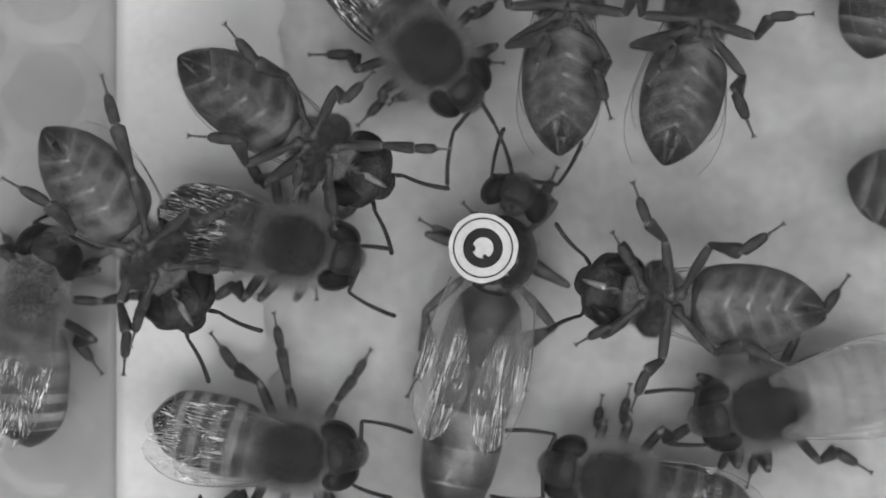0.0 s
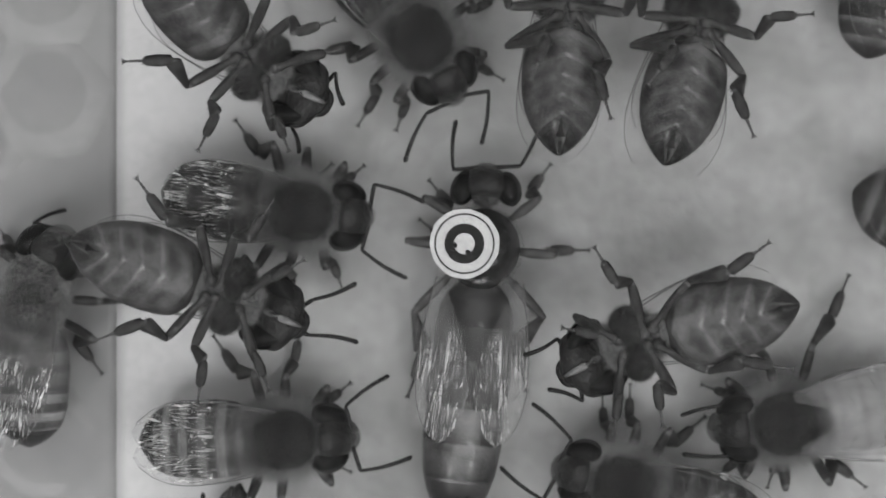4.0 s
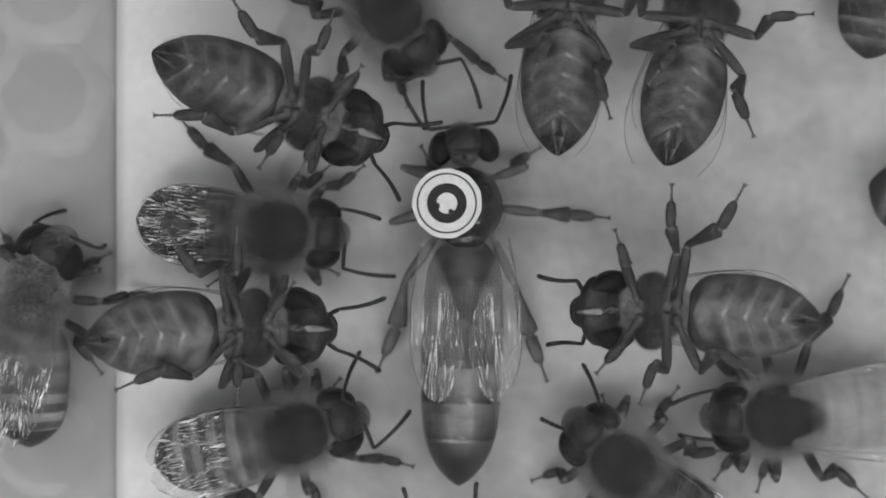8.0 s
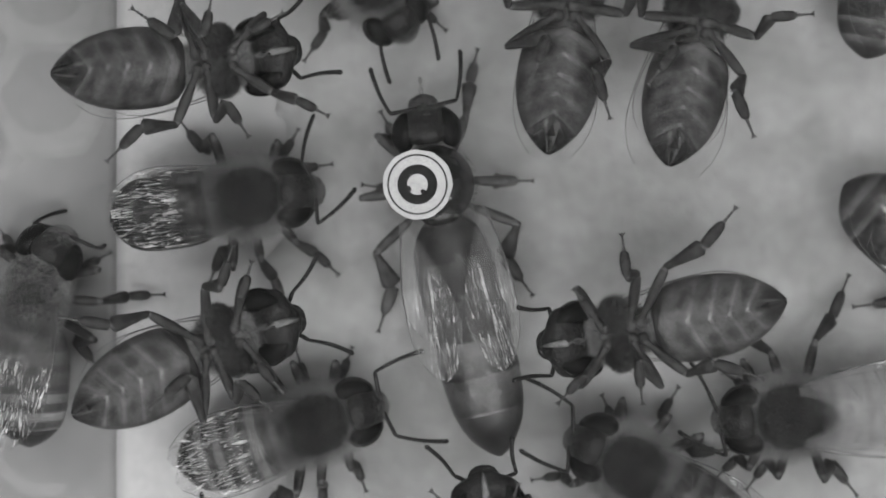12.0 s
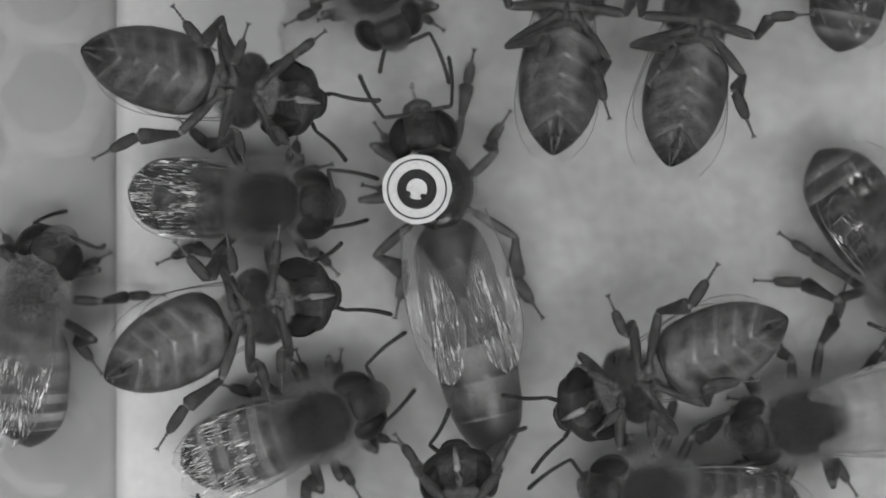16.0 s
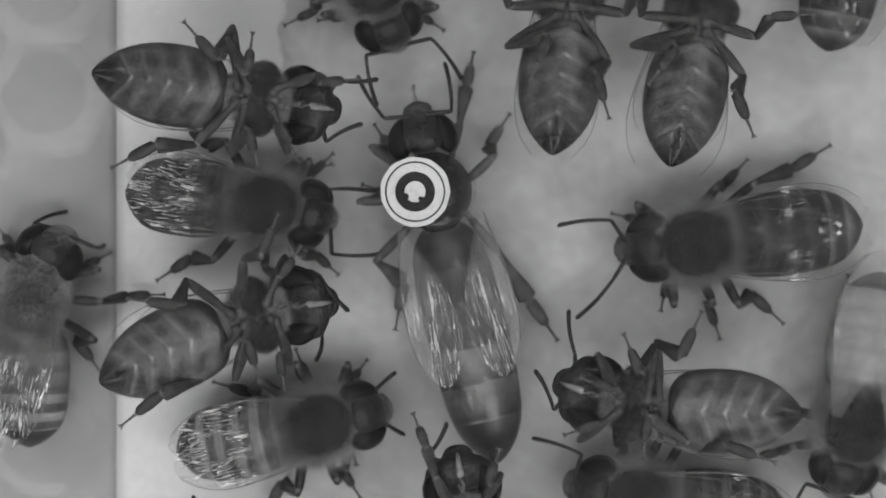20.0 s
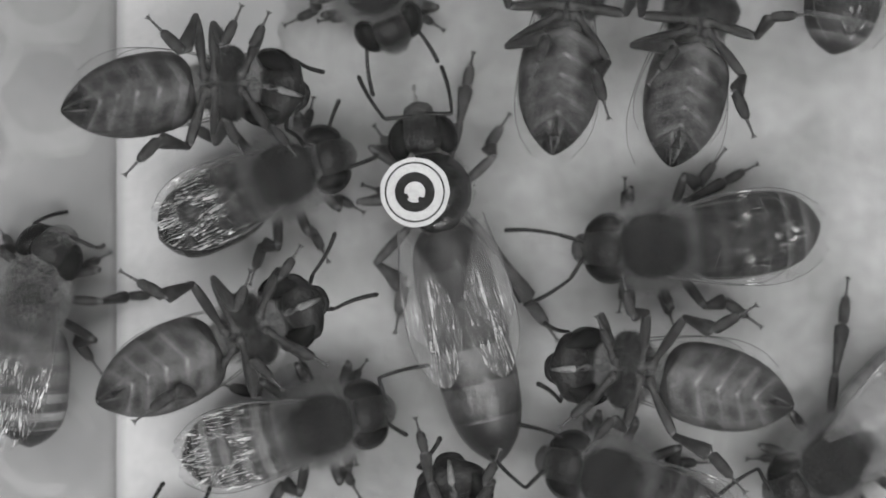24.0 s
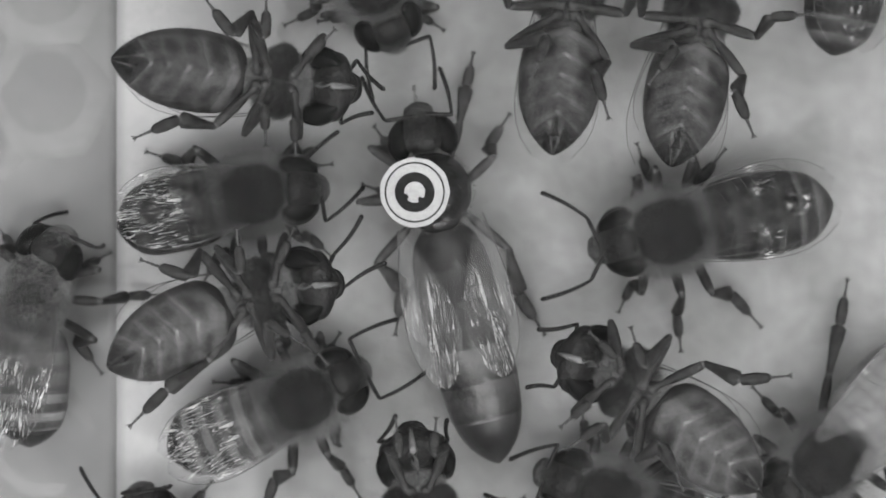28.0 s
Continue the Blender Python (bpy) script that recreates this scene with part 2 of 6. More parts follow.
# ---- mesh tools ----
MESHES = {}


def mesh(name, verts, faces, material, along=None, smooth=True):
    me = bpy.data.meshes.new(name)
    me.from_pydata([(x * MM, y * MM, z * MM) for x, y, z in verts], [], faces)
    me.polygons.foreach_set("use_smooth", [smooth] * len(faces))
    if along is not None:
        me.attributes.new("along", "FLOAT", "POINT").data.foreach_set("value", along)
    me.materials.append(material)
    me.update()
    return me


def tube(rings, n=14, lean=0.0, caps=True):
    """Rings (x, yc, zc, ry, rz) joined along x. lean: how far each ring is drawn forward on its belly side."""
    vs, fs = [], []
    for i, (x, yc, zc, ry, rz) in enumerate(rings):
        fwd = lean[i] if isinstance(lean, list) else lean
        for j in range(n):
            a = 2 * math.pi * j / n
            under = 1 - .6 * abs(math.cos(a)) - .4 * math.cos(a) ** 2 if math.sin(a) < 0 else 0.0
            vs.append((x + fwd * under * min(1, ry), yc + ry * math.cos(a), zc + rz * math.sin(a)))
    k = len(rings)
    for i in range(k - 1):
        for j in range(n):
            fs.append((i * n + j, i * n + (j + 1) % n, (i + 1) * n + (j + 1) % n, (i + 1) * n + j))
    if not caps:
        return vs, fs
    a, b = rings[0], rings[-1]
    vs += [(a[0], a[1], a[2]), (b[0], b[1], b[2])]
    for j in range(n):
        fs.append((k * n, (j + 1) % n, j))
        fs.append((k * n + 1, (k - 1) * n + j, (k - 1) * n + (j + 1) % n))
    return vs, fs


def ball(cx, cy, cz, rx, ry, rz, m=9, n=14):
    rings = []
    for i in range(m + 1):
        a = math.pi * (0.04 + 0.92 * i / m)
        rings.append((cx + rx * math.cos(a), cy, cz, ry * math.sin(a), rz * math.sin(a)))
    return tube(rings, n)


def squared(d, power):
    """Pushes directions on the unit ball out towards a box with rounded corners."""
    return d / (np.abs(d) ** power).sum(axis=1)[:, None] ** (1 / power)


def cushion(cx, cy, cz, rx, ry, rz, m, n, power=2.8):
    vs, fs = ball(0, 0, 0, 1, 1, 1, m, n)
    return (squared(np.array(vs), power) * np.array([rx, ry, rz]) + np.array([cx, cy, cz])).tolist(), fs


def pipe(points, radii, n=6):
    """A round bar along points."""
    vs, fs = [], []
    k = len(points)
    ps = [Vector(p) for p in points]
    for i, p in enumerate(ps):
        d = (ps[min(i + 1, k - 1)] - ps[max(i - 1, 0)]).normalized()
        u = d.cross(Vector((0, 0, 1)))
        u = u.normalized() if u.length > 1e-4 else Vector((0, 1, 0))
        w = u.cross(d)
        for j in range(n):
            a = 2 * math.pi * j / n
            vs.append(tuple(p + radii[i] * (math.cos(a) * u + math.sin(a) * w)))
    for i in range(k - 1):
        for j in range(n):
            fs.append((i * n + j, i * n + (j + 1) % n, (i + 1) * n + (j + 1) % n, (i + 1) * n + j))
    fs += [tuple(range(n)), tuple(range((k - 1) * n, k * n))]
    return vs, fs


def joined(*parts):
    vs, fs = [], []
    for v, f in parts:
        o = len(vs)
        vs += v
        fs += [tuple(i + o for i in q) for q in f]
    return vs, fs


def block(x0, x1, y0, y1, z0, z1, b=0.0):
    """A box with bevelled top edges."""
    vs = [(x0, y0, z0), (x1, y0, z0), (x1, y1, z0), (x0, y1, z0),
          (x0, y0, z1 - b), (x1, y0, z1 - b), (x1, y1, z1 - b), (x0, y1, z1 - b),
          (x0 + b, y0 + b, z1), (x1 - b, y0 + b, z1), (x1 - b, y1 - b, z1), (x0 + b, y1 - b, z1)]
    fs = [(0, 3, 2, 1), (8, 9, 10, 11)]
    for o in (0, 4):
        for i in range(4):
            fs.append((o + i, o + (i + 1) % 4, o + 4 + (i + 1) % 4, o + 4 + i))
    return vs, fs


def part(name, data, parent, label=""):
    ob = new(name, data)
    ob.parent = parent
    if label:
        tagged(ob, label)
    return ob


def kept(key, make):
    if key not in MESHES:
        MESHES[key] = make()
    return MESHES[key]


def place(ob, x, y, z, rx=0, ry=0, rz=0):
    ob.matrix_basis = pose(x * MM, y * MM, z * MM, rx, ry, rz)
    return ob


# ---- bee parts ----
PROFILE = [(0, .36), (.03, .58), (.07, .77), (.13, .9), (.22, .97), (.33, 1.0), (.43, 1), (.54, .97), (.65, .89), (.75, .77),
           (.84, .6), (.91, .42), (.96, .25), (.99, .11), (1, .05)]


def girth(s):
    for (a, ra), (b, rb) in zip(PROFILE, PROFILE[1:]):
        if s <= b:
            return ra + (rb - ra) * (s - a) / (b - a)
    return PROFILE[-1][1]


def blunt(s, much):
    """An abdomen seen from the back keeps its girth further back."""
    return s - much * math.sin(math.pi * (s - .5) / .5) if .5 < s < 1 else s


def abdomen_plate(s0, s1, length, w, h, lean, material, full=0.0):
    rings, along = [], []
    last = s1 > .99
    m, n = (22, 132) if last else (9, 72)
    for i in range(m + 1):
        u = i / m
        s = s0 + (s1 + 0.02 - s0) * u
        r = girth(blunt(min(s, 1), full)) * (0.996 + 0.005 * u)
        rings.append((-length * min(s, 1.0), 0, 0, w * r, h * r))
        along.append(u)
    vs, fs = tube(rings, n, [lean * min(1, (s0 + (s1 - s0) * u) / .14) for u in along], last)
    al = [a for a in along for _ in range(n)] + ([0.0, 1.0] if last else [])
    me = mesh("abdomen_plate", vs, fs, material, al)
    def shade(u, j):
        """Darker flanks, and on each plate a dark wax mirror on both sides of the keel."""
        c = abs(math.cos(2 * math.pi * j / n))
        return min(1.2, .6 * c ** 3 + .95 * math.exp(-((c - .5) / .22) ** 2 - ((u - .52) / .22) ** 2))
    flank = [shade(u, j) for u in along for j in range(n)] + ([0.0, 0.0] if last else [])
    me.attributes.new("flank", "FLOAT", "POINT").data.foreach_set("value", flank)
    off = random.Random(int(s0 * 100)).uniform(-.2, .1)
    # a painted highlight on the keel, near the rear edge of each plate
    painted_glint = [(1.0 if .86 < a < .999 else 0.0) * math.exp(-((math.cos(2 * math.pi * j / n) - off) / .07) ** 2) for a in along for j in range(n)]
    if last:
        # glints painted pale on two rims closing round the sting chamber, its dark lens between
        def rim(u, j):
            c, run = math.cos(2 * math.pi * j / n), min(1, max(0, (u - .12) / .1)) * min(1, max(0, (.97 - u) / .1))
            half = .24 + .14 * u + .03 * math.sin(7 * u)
            patchy = .55 + .45 * math.sin(9 * u + (2 if c > 0 else 0))
            return run * patchy * (math.exp(-((abs(c) - half) / .05) ** 2) + .35 * math.exp(-((c - .05) / .04) ** 2) * (u < .5)) * (math.sin(2 * math.pi * j / n) < 0)
        painted_glint = [rim(u, j) for u in along for j in range(n)]
    painted_glint += [0.0, 0.0] if last else []
    me.attributes.new("painted_glint", "FLOAT", "POINT").data.foreach_set("value", painted_glint)
    return me


def abdomen_hair(count, tail, w, h, seed):
    """Fine hair lying back along the abdomen."""
    rnd = random.Random(seed)
    vs, fs = [], []
    for _ in range(count):
        q, a = rnd.uniform(.04, .95) if rnd.random() < .75 else rnd.uniform(.0, .14), rnd.uniform(0, 2 * math.pi)
        r = girth(q)
        p = Vector((-tail * q, w * r * math.cos(a), h * r * math.sin(a)))
        way = Vector((-.8 + rnd.gauss(0, .25), math.cos(a) * .55 + rnd.gauss(0, .2), math.sin(a) * .55 + rnd.gauss(0, .2))).normalized()
        u = way.orthogonal().normalized()
        v = way.cross(u)
        o = len(vs)
        vs += [tuple(p + .0034 * (math.cos(b) * u + math.sin(b) * v)) for b in (0, 2.1, 4.2)] + [tuple(p + way * rnd.uniform(.12, .3) * (1.7 if q < .1 else 1))]
        fs += [(o, o + 1, o + 3), (o + 1, o + 2, o + 3), (o + 2, o, o + 3)]
    return mesh("hair", vs, fs, SHORT_FUR, smooth=False)


def hairs(count, rx, ry, rz, length, width, seed, material, low=-1.0, at=(0, 0, 0), high=1.0, sweep=-.25, stray=.35, bias=1.0, box=2.0):
    """Hair on an egg of half-axes rx, ry, rz round at, between the heights low and high (-1 to 1), swept along x."""
    g = np.random.RandomState(seed)
    a, c = g.uniform(0, 2 * math.pi, count), low + (high - low) * g.rand(count) ** bias
    q = np.sqrt(1 - c * c)
    d = np.stack([q * np.cos(a), q * np.sin(a), c], 1)
    p = squared(d, box) * np.array([rx, ry, rz]) * .98 + np.array(at)
    way = d + g.normal(0, stray, (count, 3)) + np.array([sweep, 0, 0])
    way /= np.linalg.norm(way, axis=1)[:, None]
    u = np.cross(way, np.array([.31, .48, .82]))
    u /= np.linalg.norm(u, axis=1)[:, None]
    v = np.cross(way, u)
    tip = p + way * (length * g.uniform(.5, 1.15, count))[:, None]
    base = [p + width * (math.cos(b) * u + math.sin(b) * v) for b in (0, 2.1, 4.2)]
    vs = np.stack([*base, tip], 1).reshape(-1, 3)
    o = 4 * np.arange(count)
    fs = np.stack([np.stack([o, o + 1, o + 3], 1), np.stack([o + 1, o + 2, o + 3], 1), np.stack([o + 2, o, o + 3], 1)], 1).reshape(-1, 3)
    return mesh("hair", vs.tolist(), fs.tolist(), material, smooth=False)


def wing_edge(s, wide):
    """Front and rear edge of a wing at the share s of its length."""
    close = max(0.0, 1 - max(0, (s - .58) / .42) ** 2.2) ** .6
    f = wide * .13 * math.sin(math.pi * min(1, s * .9 + .05))
    r = -wide * (.12 + .76 * math.sin(math.pi * .5 * min(1, s / .72)) ** 1.2)
    mid = f - .47 * wide * min(1, s / .5)
    return mid + (f - mid) * close, mid + (r - mid) * close


def wing_film(length, wide, seed, material):
    rnd = random.Random(seed)
    ph = [rnd.uniform(0, 6) for _ in range(4)]
    vs, fs = [], []
    m, k = 30, 12
    for i in range(m + 1):
        s = i / m
        f, r = wing_edge(s, wide)
        for j in range(k + 1):
            u = j / k
            y = f + (r - f) * u
            z = 0.07 * math.sin(9 * u + ph[0] + 1.5 * s) + 0.05 * math.sin(17 * u + 5 * s + ph[1]) + 0.04 * math.sin(11 * s + ph[2])
            vs.append((-length * s, y, z * min(1, 4 * s)))
    for i in range(m):
        for j in range(k):
            a = i * (k + 1) + j
            fs.append((a, a + 1, a + k + 2, a + k + 1))
    return mesh("wing", vs, fs, material)


def wing_veins(length, wide, few=False):
    runs = []
    for u0, u1, s0, s1, r in ((0, 0, 0, .97, .03), (.12, .16, 0, .72, .016), (.3, .42, .02, .8, .011), (.45, .75, .05, .62, .009),
                              (.65, .95, .05, .45, .009))[:1 if few else 5]:
        pts, rad = [], []
        for i in range(11):
            s = s0 + (s1 - s0) * i / 10
            f, b = wing_edge(s, wide)
            u = u0 + (u1 - u0) * i / 10
            pts.append((-length * s, f + (b - f) * u, 0.03))
            rad.append(r * (1 - 0.55 * i / 10))
        runs.append(pipe(pts, rad, 5))
    for s, u0, u1 in () if few else ((.45, .14, .5), (.62, .1, .45), (.74, .05, .36), (.3, .36, .75)):
        f, b = wing_edge(s, wide)
        runs.append(pipe([(-length * s, f + (b - f) * u0, .03), (-length * (s + .03), f + (b - f) * u1, .03)], [.009, .009], 5))
    return mesh("vein", *joined(*runs), VEIN)


def bristles(rings, count, seed, length=.13):
    """Short bristles along a limb that runs through rings (x, ry)."""
    rnd = random.Random(seed)
    vs, fs = [], []
    for _ in range(count):
        x = rnd.uniform(rings[0][0], rings[-1][0])
        ry = next(a[1] + (b[1] - a[1]) * (x - a[0]) / (b[0] - a[0]) for a, b in zip(rings, rings[1:]) if x <= b[0])
        a = rnd.uniform(0, 2 * math.pi)
        p = Vector((x, ry * .95 * math.cos(a), ry * .75 * math.sin(a)))
        d = Vector((.75, math.cos(a), math.sin(a))).normalized()
        u = d.orthogonal().normalized()
        v = d.cross(u)
        o = len(vs)
        vs += [tuple(p + .011 * (math.cos(b) * u + math.sin(b) * v)) for b in (0, 2.1, 4.2)] + [tuple(p + d * length * rnd.uniform(.6, 1.3))]
        fs += [(o, o + 1, o + 3), (o + 1, o + 2, o + 3), (o + 2, o, o + 3)]
    return vs, fs


def limb(name, runs, skin, pale):
    """A limb whose runs are joined; pale: how many rows of the first run, from its two ends, are soft joint skin."""
    me = mesh(name, *joined(*runs), skin)
    me.materials.append(JOINT)
    n = 10
    rows = (len(runs[0][0]) - 2) // n - 1
    for q in me.polygons[:rows * n]:
        row = q.index // n
        q.material_index = 1 if row < pale[0] or row >= rows - pale[1] else 0
    return me


def femur_mesh(k, skin):
    return limb("leg", (tube([(-.2, 0, 0, .15, .14), (0, 0, 0, .2, .19), (.28, 0, 0, .15, .14), (.42, 0, 0, .14, .13), (.65, 0, 0, .19, .17),
                                     (1.2 * k, 0, 0, 0.25, 0.207), (1.8 * k, 0, 0, 0.237, 0.196), (2.2 * k, 0, 0, 0.2, 0.161), (2.42 * k, 0, 0, 0.125, 0.115)], 10),
                               bristles([(.3, .15), (1.2 * k, .2), (2.2 * k, .16)], 130, 3, .16)), skin, (0, 1))


def tibia_mesh(k, wide, skin):
    return limb("tibia", (tube([(-.1, 0, 0, 0.125, 0.115), (0, 0, 0, 0.163, 0.149), (.4 * k, 0, 0, 0.188, 0.149), (1.0 * k, 0, 0, 1.25 * (.18 + .03 * wide), 1.15 * (.15)),
                                       (1.6 * k, 0, 0, 1.25 * (.21 + .07 * wide), 1.15 * (.15)), (2.05 * k, 0, 0, 1.25 * (.21 + .09 * wide), 1.15 * (.13)), (2.2 * k, 0, 0, 0.188, 0.115),
                                       (2.28 * k, 0, 0, 0.1, 0.092)], 10),
                                 bristles([(.1, .14), (1.2 * k, .19 + .05 * wide), (2.1 * k, .21 + .08 * wide)], 150, 6, .17)), skin, (1, 1))


def tarsus_mesh(k, wide, skin):
    """The long dark first joint, the thin beaded foot and its claws."""
    b = 1.25 * k
    runs = [tube([(-.05, 0, 0, .07, .07), (.06, 0, 0, .19 + .06 * wide, .13), (.5 * b, 0, 0, .23 + .05 * wide, .14), (.88 * b, 0, 0, .2 + .02 * wide, .11),
                  (b, 0, 0, .06, .06)], 8), bristles([(.1, .16), (.5 * b, .2), (b, .1)], 90, 8, .14)]
    first = len(joined(*runs)[1])
    x = 1.24 * k
    for i in range(4):
        w = .085 - .008 * i
        runs.append(tube([(x, 0, 0, .035, .035), (x + .06, 0, 0, w * .8, .05), (x + .15 * k, 0, 0, w, .06), (x + .19 * k, 0, 0, .035, .035)], 7))
        x += .185 * k
    for sy in (-1, 1):
        runs.append(pipe([(x - .03, sy * .03, 0), (x + .08, sy * .11, 0.0), (x + .15, sy * .14, -.04)], [.032, .026, .01], 5))
    runs.append(ball(x + .05, 0, 0, .08, .06, .05, 4, 7))
    me = mesh("tarsus", *joined(*runs), skin)
    me.materials.append(TARSUS)
    for q in me.polygons[first:]:
        q.material_index = 1
    return me


def drawn_in(x, y, z, deep, much=.52):
    """Narrows a head towards the mouth."""
    q = max(0.0, (.3 - z) / (deep + .3))
    return (x + .08 * q, y * (1 - much * q ** 1.3), z)


def head_mesh(wide, deep, much=.52):
    """A shield-shaped head: broad and hollow behind, drawn to a blunt face in front."""
    vs, fs = ball(0, 0, 0, .8, wide, deep, 14, 28)
    shaped = []
    for x, y, z in vs:
        off = min(1, abs(y) / wide)
        x = x * (1.22 - .5 * off ** 1.4) if x > 0 else x * (.62 + .3 * off)
        shaped.append(drawn_in(x, y, z + .1 * (1 - off * off) * (z > 0), deep, much))
    face = ball(.42, 0, -.72, .46, .72, .72, 8, 18)
    shield = ball(.72, 0, -.55, .2, .55, .55, 6, 14)
    lip = ball(.46, 0, -1.22, .27, .5, .26, 5, 12)
    cheeks = ball(-.1, 0, -.36, .72, wide * .93, .95, 9, 22) if much < .5 else ([], [])
    return mesh("head", *joined((shaped, fs), face, shield, lip, cheeks), HEAD)


def eye_mesh(sy, much):
    """A bean-shaped eye that wraps the side of the head."""
    vs, fs = ball(0, 0, 0, .84, .62, 1.2, 14, 22)
    m = pose(-.12, sy * (1.07 if much > .5 else 1.2), .2, 0, 0, -sy * 18)
    return mesh("eye", [drawn_in(*(m @ Vector((x - .1 * z * z, y, z))), 1.42, much) for x, y, z in vs], fs, EYE)


LEGS = {"fore": (1.0, 0.85, 0.76, 0.0), "mid": (-0.05, 1.05, 0.86, 0.25), "hind": (-0.95, 0.95, 1.06, 1.0)}
LEGS_BELLY = {"fore": (0.95, 0.55, 0.8, 0.0), "mid": (-0.4, 0.5, 0.92, 0.35), "hind": (-0.9, 0.5, 1.08, 1.0)}


class Bee:
    """One bee: its root, its moving parts and its measures."""

    def __init__(self, name, label, under, size=1.0, tail=5.9, spread=4, queen=False, belly=7.0, back=2.8, wing=7.0, clear=True, dusky=False, fuzzy=False, pale=False):
        s = size
        tail = tail if queen else tail + .35 * s
        self.under, self.size, self.queen = under, s, queen
        self.height = belly if under else back
        self.neck, self.waist = (1.9, 1.5) if queen else (1.35 * s, 1.4 * s)
        root = self.root = tagged(new(name), label, "bee", "bees round the queen")
        root.empty_display_size = 0.002
        kind = (queen, s)
        tr = (1.95, 1.95, 1.75) if queen else (1.78 * s, 1.64 * s, 1.5 * s)
        if under:
            lumps = joined(ball(.0, 0, .55, 1.0 * s, 1.35 * s, .95 * s, 10, 24), ball(.2, .76 * s, -.45, .72, .86 * s, .92, 9, 20),
                           ball(.2, -.76 * s, -.45, .72, .86 * s, .92, 9, 20), ball(1.15 * s, 0, .1, .5, .36 * s, .45, 7, 16))
        else:
            lumps = joined((ball if queen else cushion)(-.02, 0, 0, tr[0] * .96, tr[1] * .93, tr[2], 12, 26), ball(-tr[0] * .76, 0, tr[2] * .42, .5, 1.0 * s, .48, 7, 18),
                           ball(-tr[0] * .95, 0, -.25, .5, .6, .6, 5, 12))
        thorax = part("thorax", kept(("thorax", kind, under), lambda: mesh("thorax", *lumps, QUEEN_BACK if queen else CUTICLE)), root)
        if queen:
            part("hair", kept(("hair", kind), lambda: hairs(2600, *tr, .2, .004, 3, FUR)), thorax, "short sparse dark hair")
            part("hair", kept(("pale", kind), lambda: hairs(2600, 1.2, 1.5, 1.2, .5, .003, 4, PALE_FUR, at=(-1.0, 0, -.1), sweep=-.6)), thorax, "thin pale fringe of hair")
        elif under:
            for sy in (-1, 1):
                part("hair", kept(("hair", kind, 1, sy), lambda: hairs(5200, .72, .86 * s, .92, .26, .0062, 3 + sy, FUR, at=(.22, sy * .76 * s, -.45), high=.5, stray=.6)), thorax,
                     "dense soft dark hair")
                part("hair", kept(("tips", kind, 1, sy), lambda: hairs(900, .72, .86 * s, .92, .42, .0056, 23 + sy, SHORT_FUR, at=(.22, sy * .76 * s, -.45), high=.3, stray=.7)), thorax,
                     "stray pale hair")
            part("hair", kept(("halo", kind, 1), lambda: hairs(6000, 1.0 * s, 1.35 * s, .95 * s, .6, .0048, 5, FUR, at=(0, 0, .55), low=-.7, high=.6, stray=.45)), thorax, "soft dark side hair")
            part("hair", kept(("pale", kind, 1), lambda: hairs(6000, .8, .8 * s, .8, .5, .005, 8, PALE_FUR, at=(-1.0 * s, 0, .2), sweep=-.3, high=.5, stray=.5)), thorax, "longer pale fuzz")
            part("hair", kept(("neck", kind, 1), lambda: hairs(5000, .42, 1.05 * s, .75, .55, .005, 9, PALE_FUR, at=(1.05 * s, 0, -.05), sweep=.2, low=-1, high=.6, stray=.5)), thorax, "pale neck fuzz")
            sides = []
            for hx, hy in ((.75, .4), (-.42, .36), (-.86, .4)):
                for sy in (-1, 1):
                    sides.append(ball(hx * s, sy * hy * s, -.72, .3, .34, .5, 6, 12))
            part("coxae", kept(("coxae", kind), lambda: mesh("coxae", *joined(ball(-1.0 * s, 0, .2, .72, .6 * s, .7, 8, 18), *sides), COXA)), thorax, "paler hip joints")
        else:
            part("hair", kept(("hair", kind), lambda: hairs(12000, tr[0] * .96, tr[1] * .93, tr[2], .26, .0062, 3, FUR, at=(-.02, 0, 0), low=-.2, stray=.7, box=2.8)), thorax, "dense short dark pile")
            part("hair", kept(("pile", kind, fuzzy), lambda: hairs(12000 if fuzzy else 6500, tr[0] * .96, tr[1] * .93, tr[2], .36, .0056, 13, PALE_FUR if fuzzy else PILE, at=(-.02, 0, 0), low=-.2 if fuzzy else 0, high=1.0 if fuzzy else .97, stray=.7, bias=1.0 if fuzzy else 1.2, box=2.8)),
                 thorax, "short grey pile")
            part("hair", kept(("scut", kind), lambda: hairs(5200, .5, 1.15 * s, .5, .75, .0056, 6, HALO, at=(-tr[0] * .76, 0, tr[2] * .42), sweep=-.5, stray=.5)), thorax, "pale fringe of hair")
            part("hair", kept(("pale", kind, fuzzy), lambda: hairs(13000 if fuzzy else 14000, tr[0] * .94, tr[1] * .92, tr[2], .95 if fuzzy else 1.05, .004 if fuzzy else .0062, 8, PALE_FUR if fuzzy else HALO, at=(.05, 0, 0),
                                                                  low=-.7, high=.42 if fuzzy else .6, stray=.65, sweep=-.4, bias=1.0 if fuzzy else 1.2, box=2.8)), thorax, "longer pale fuzz")
            part("hair", kept(("coat", kind, fuzzy), lambda: hairs(6500 if fuzzy else 3000, tr[0] * .96, tr[1] * .93, tr[2], .34, .0038, 18, PALE_FUR if fuzzy else SHORT_FUR, at=(-.02, 0, 0),
                                                                  low=.2, high=.9, sweep=-1.1, stray=.35, bias=1.3, box=2.8)), thorax, "soft coat lying back")
        # abdomen in overlapping plates
        w, h = (1.95, 1.75) if queen else (1.88 * s, 1.55 * s)
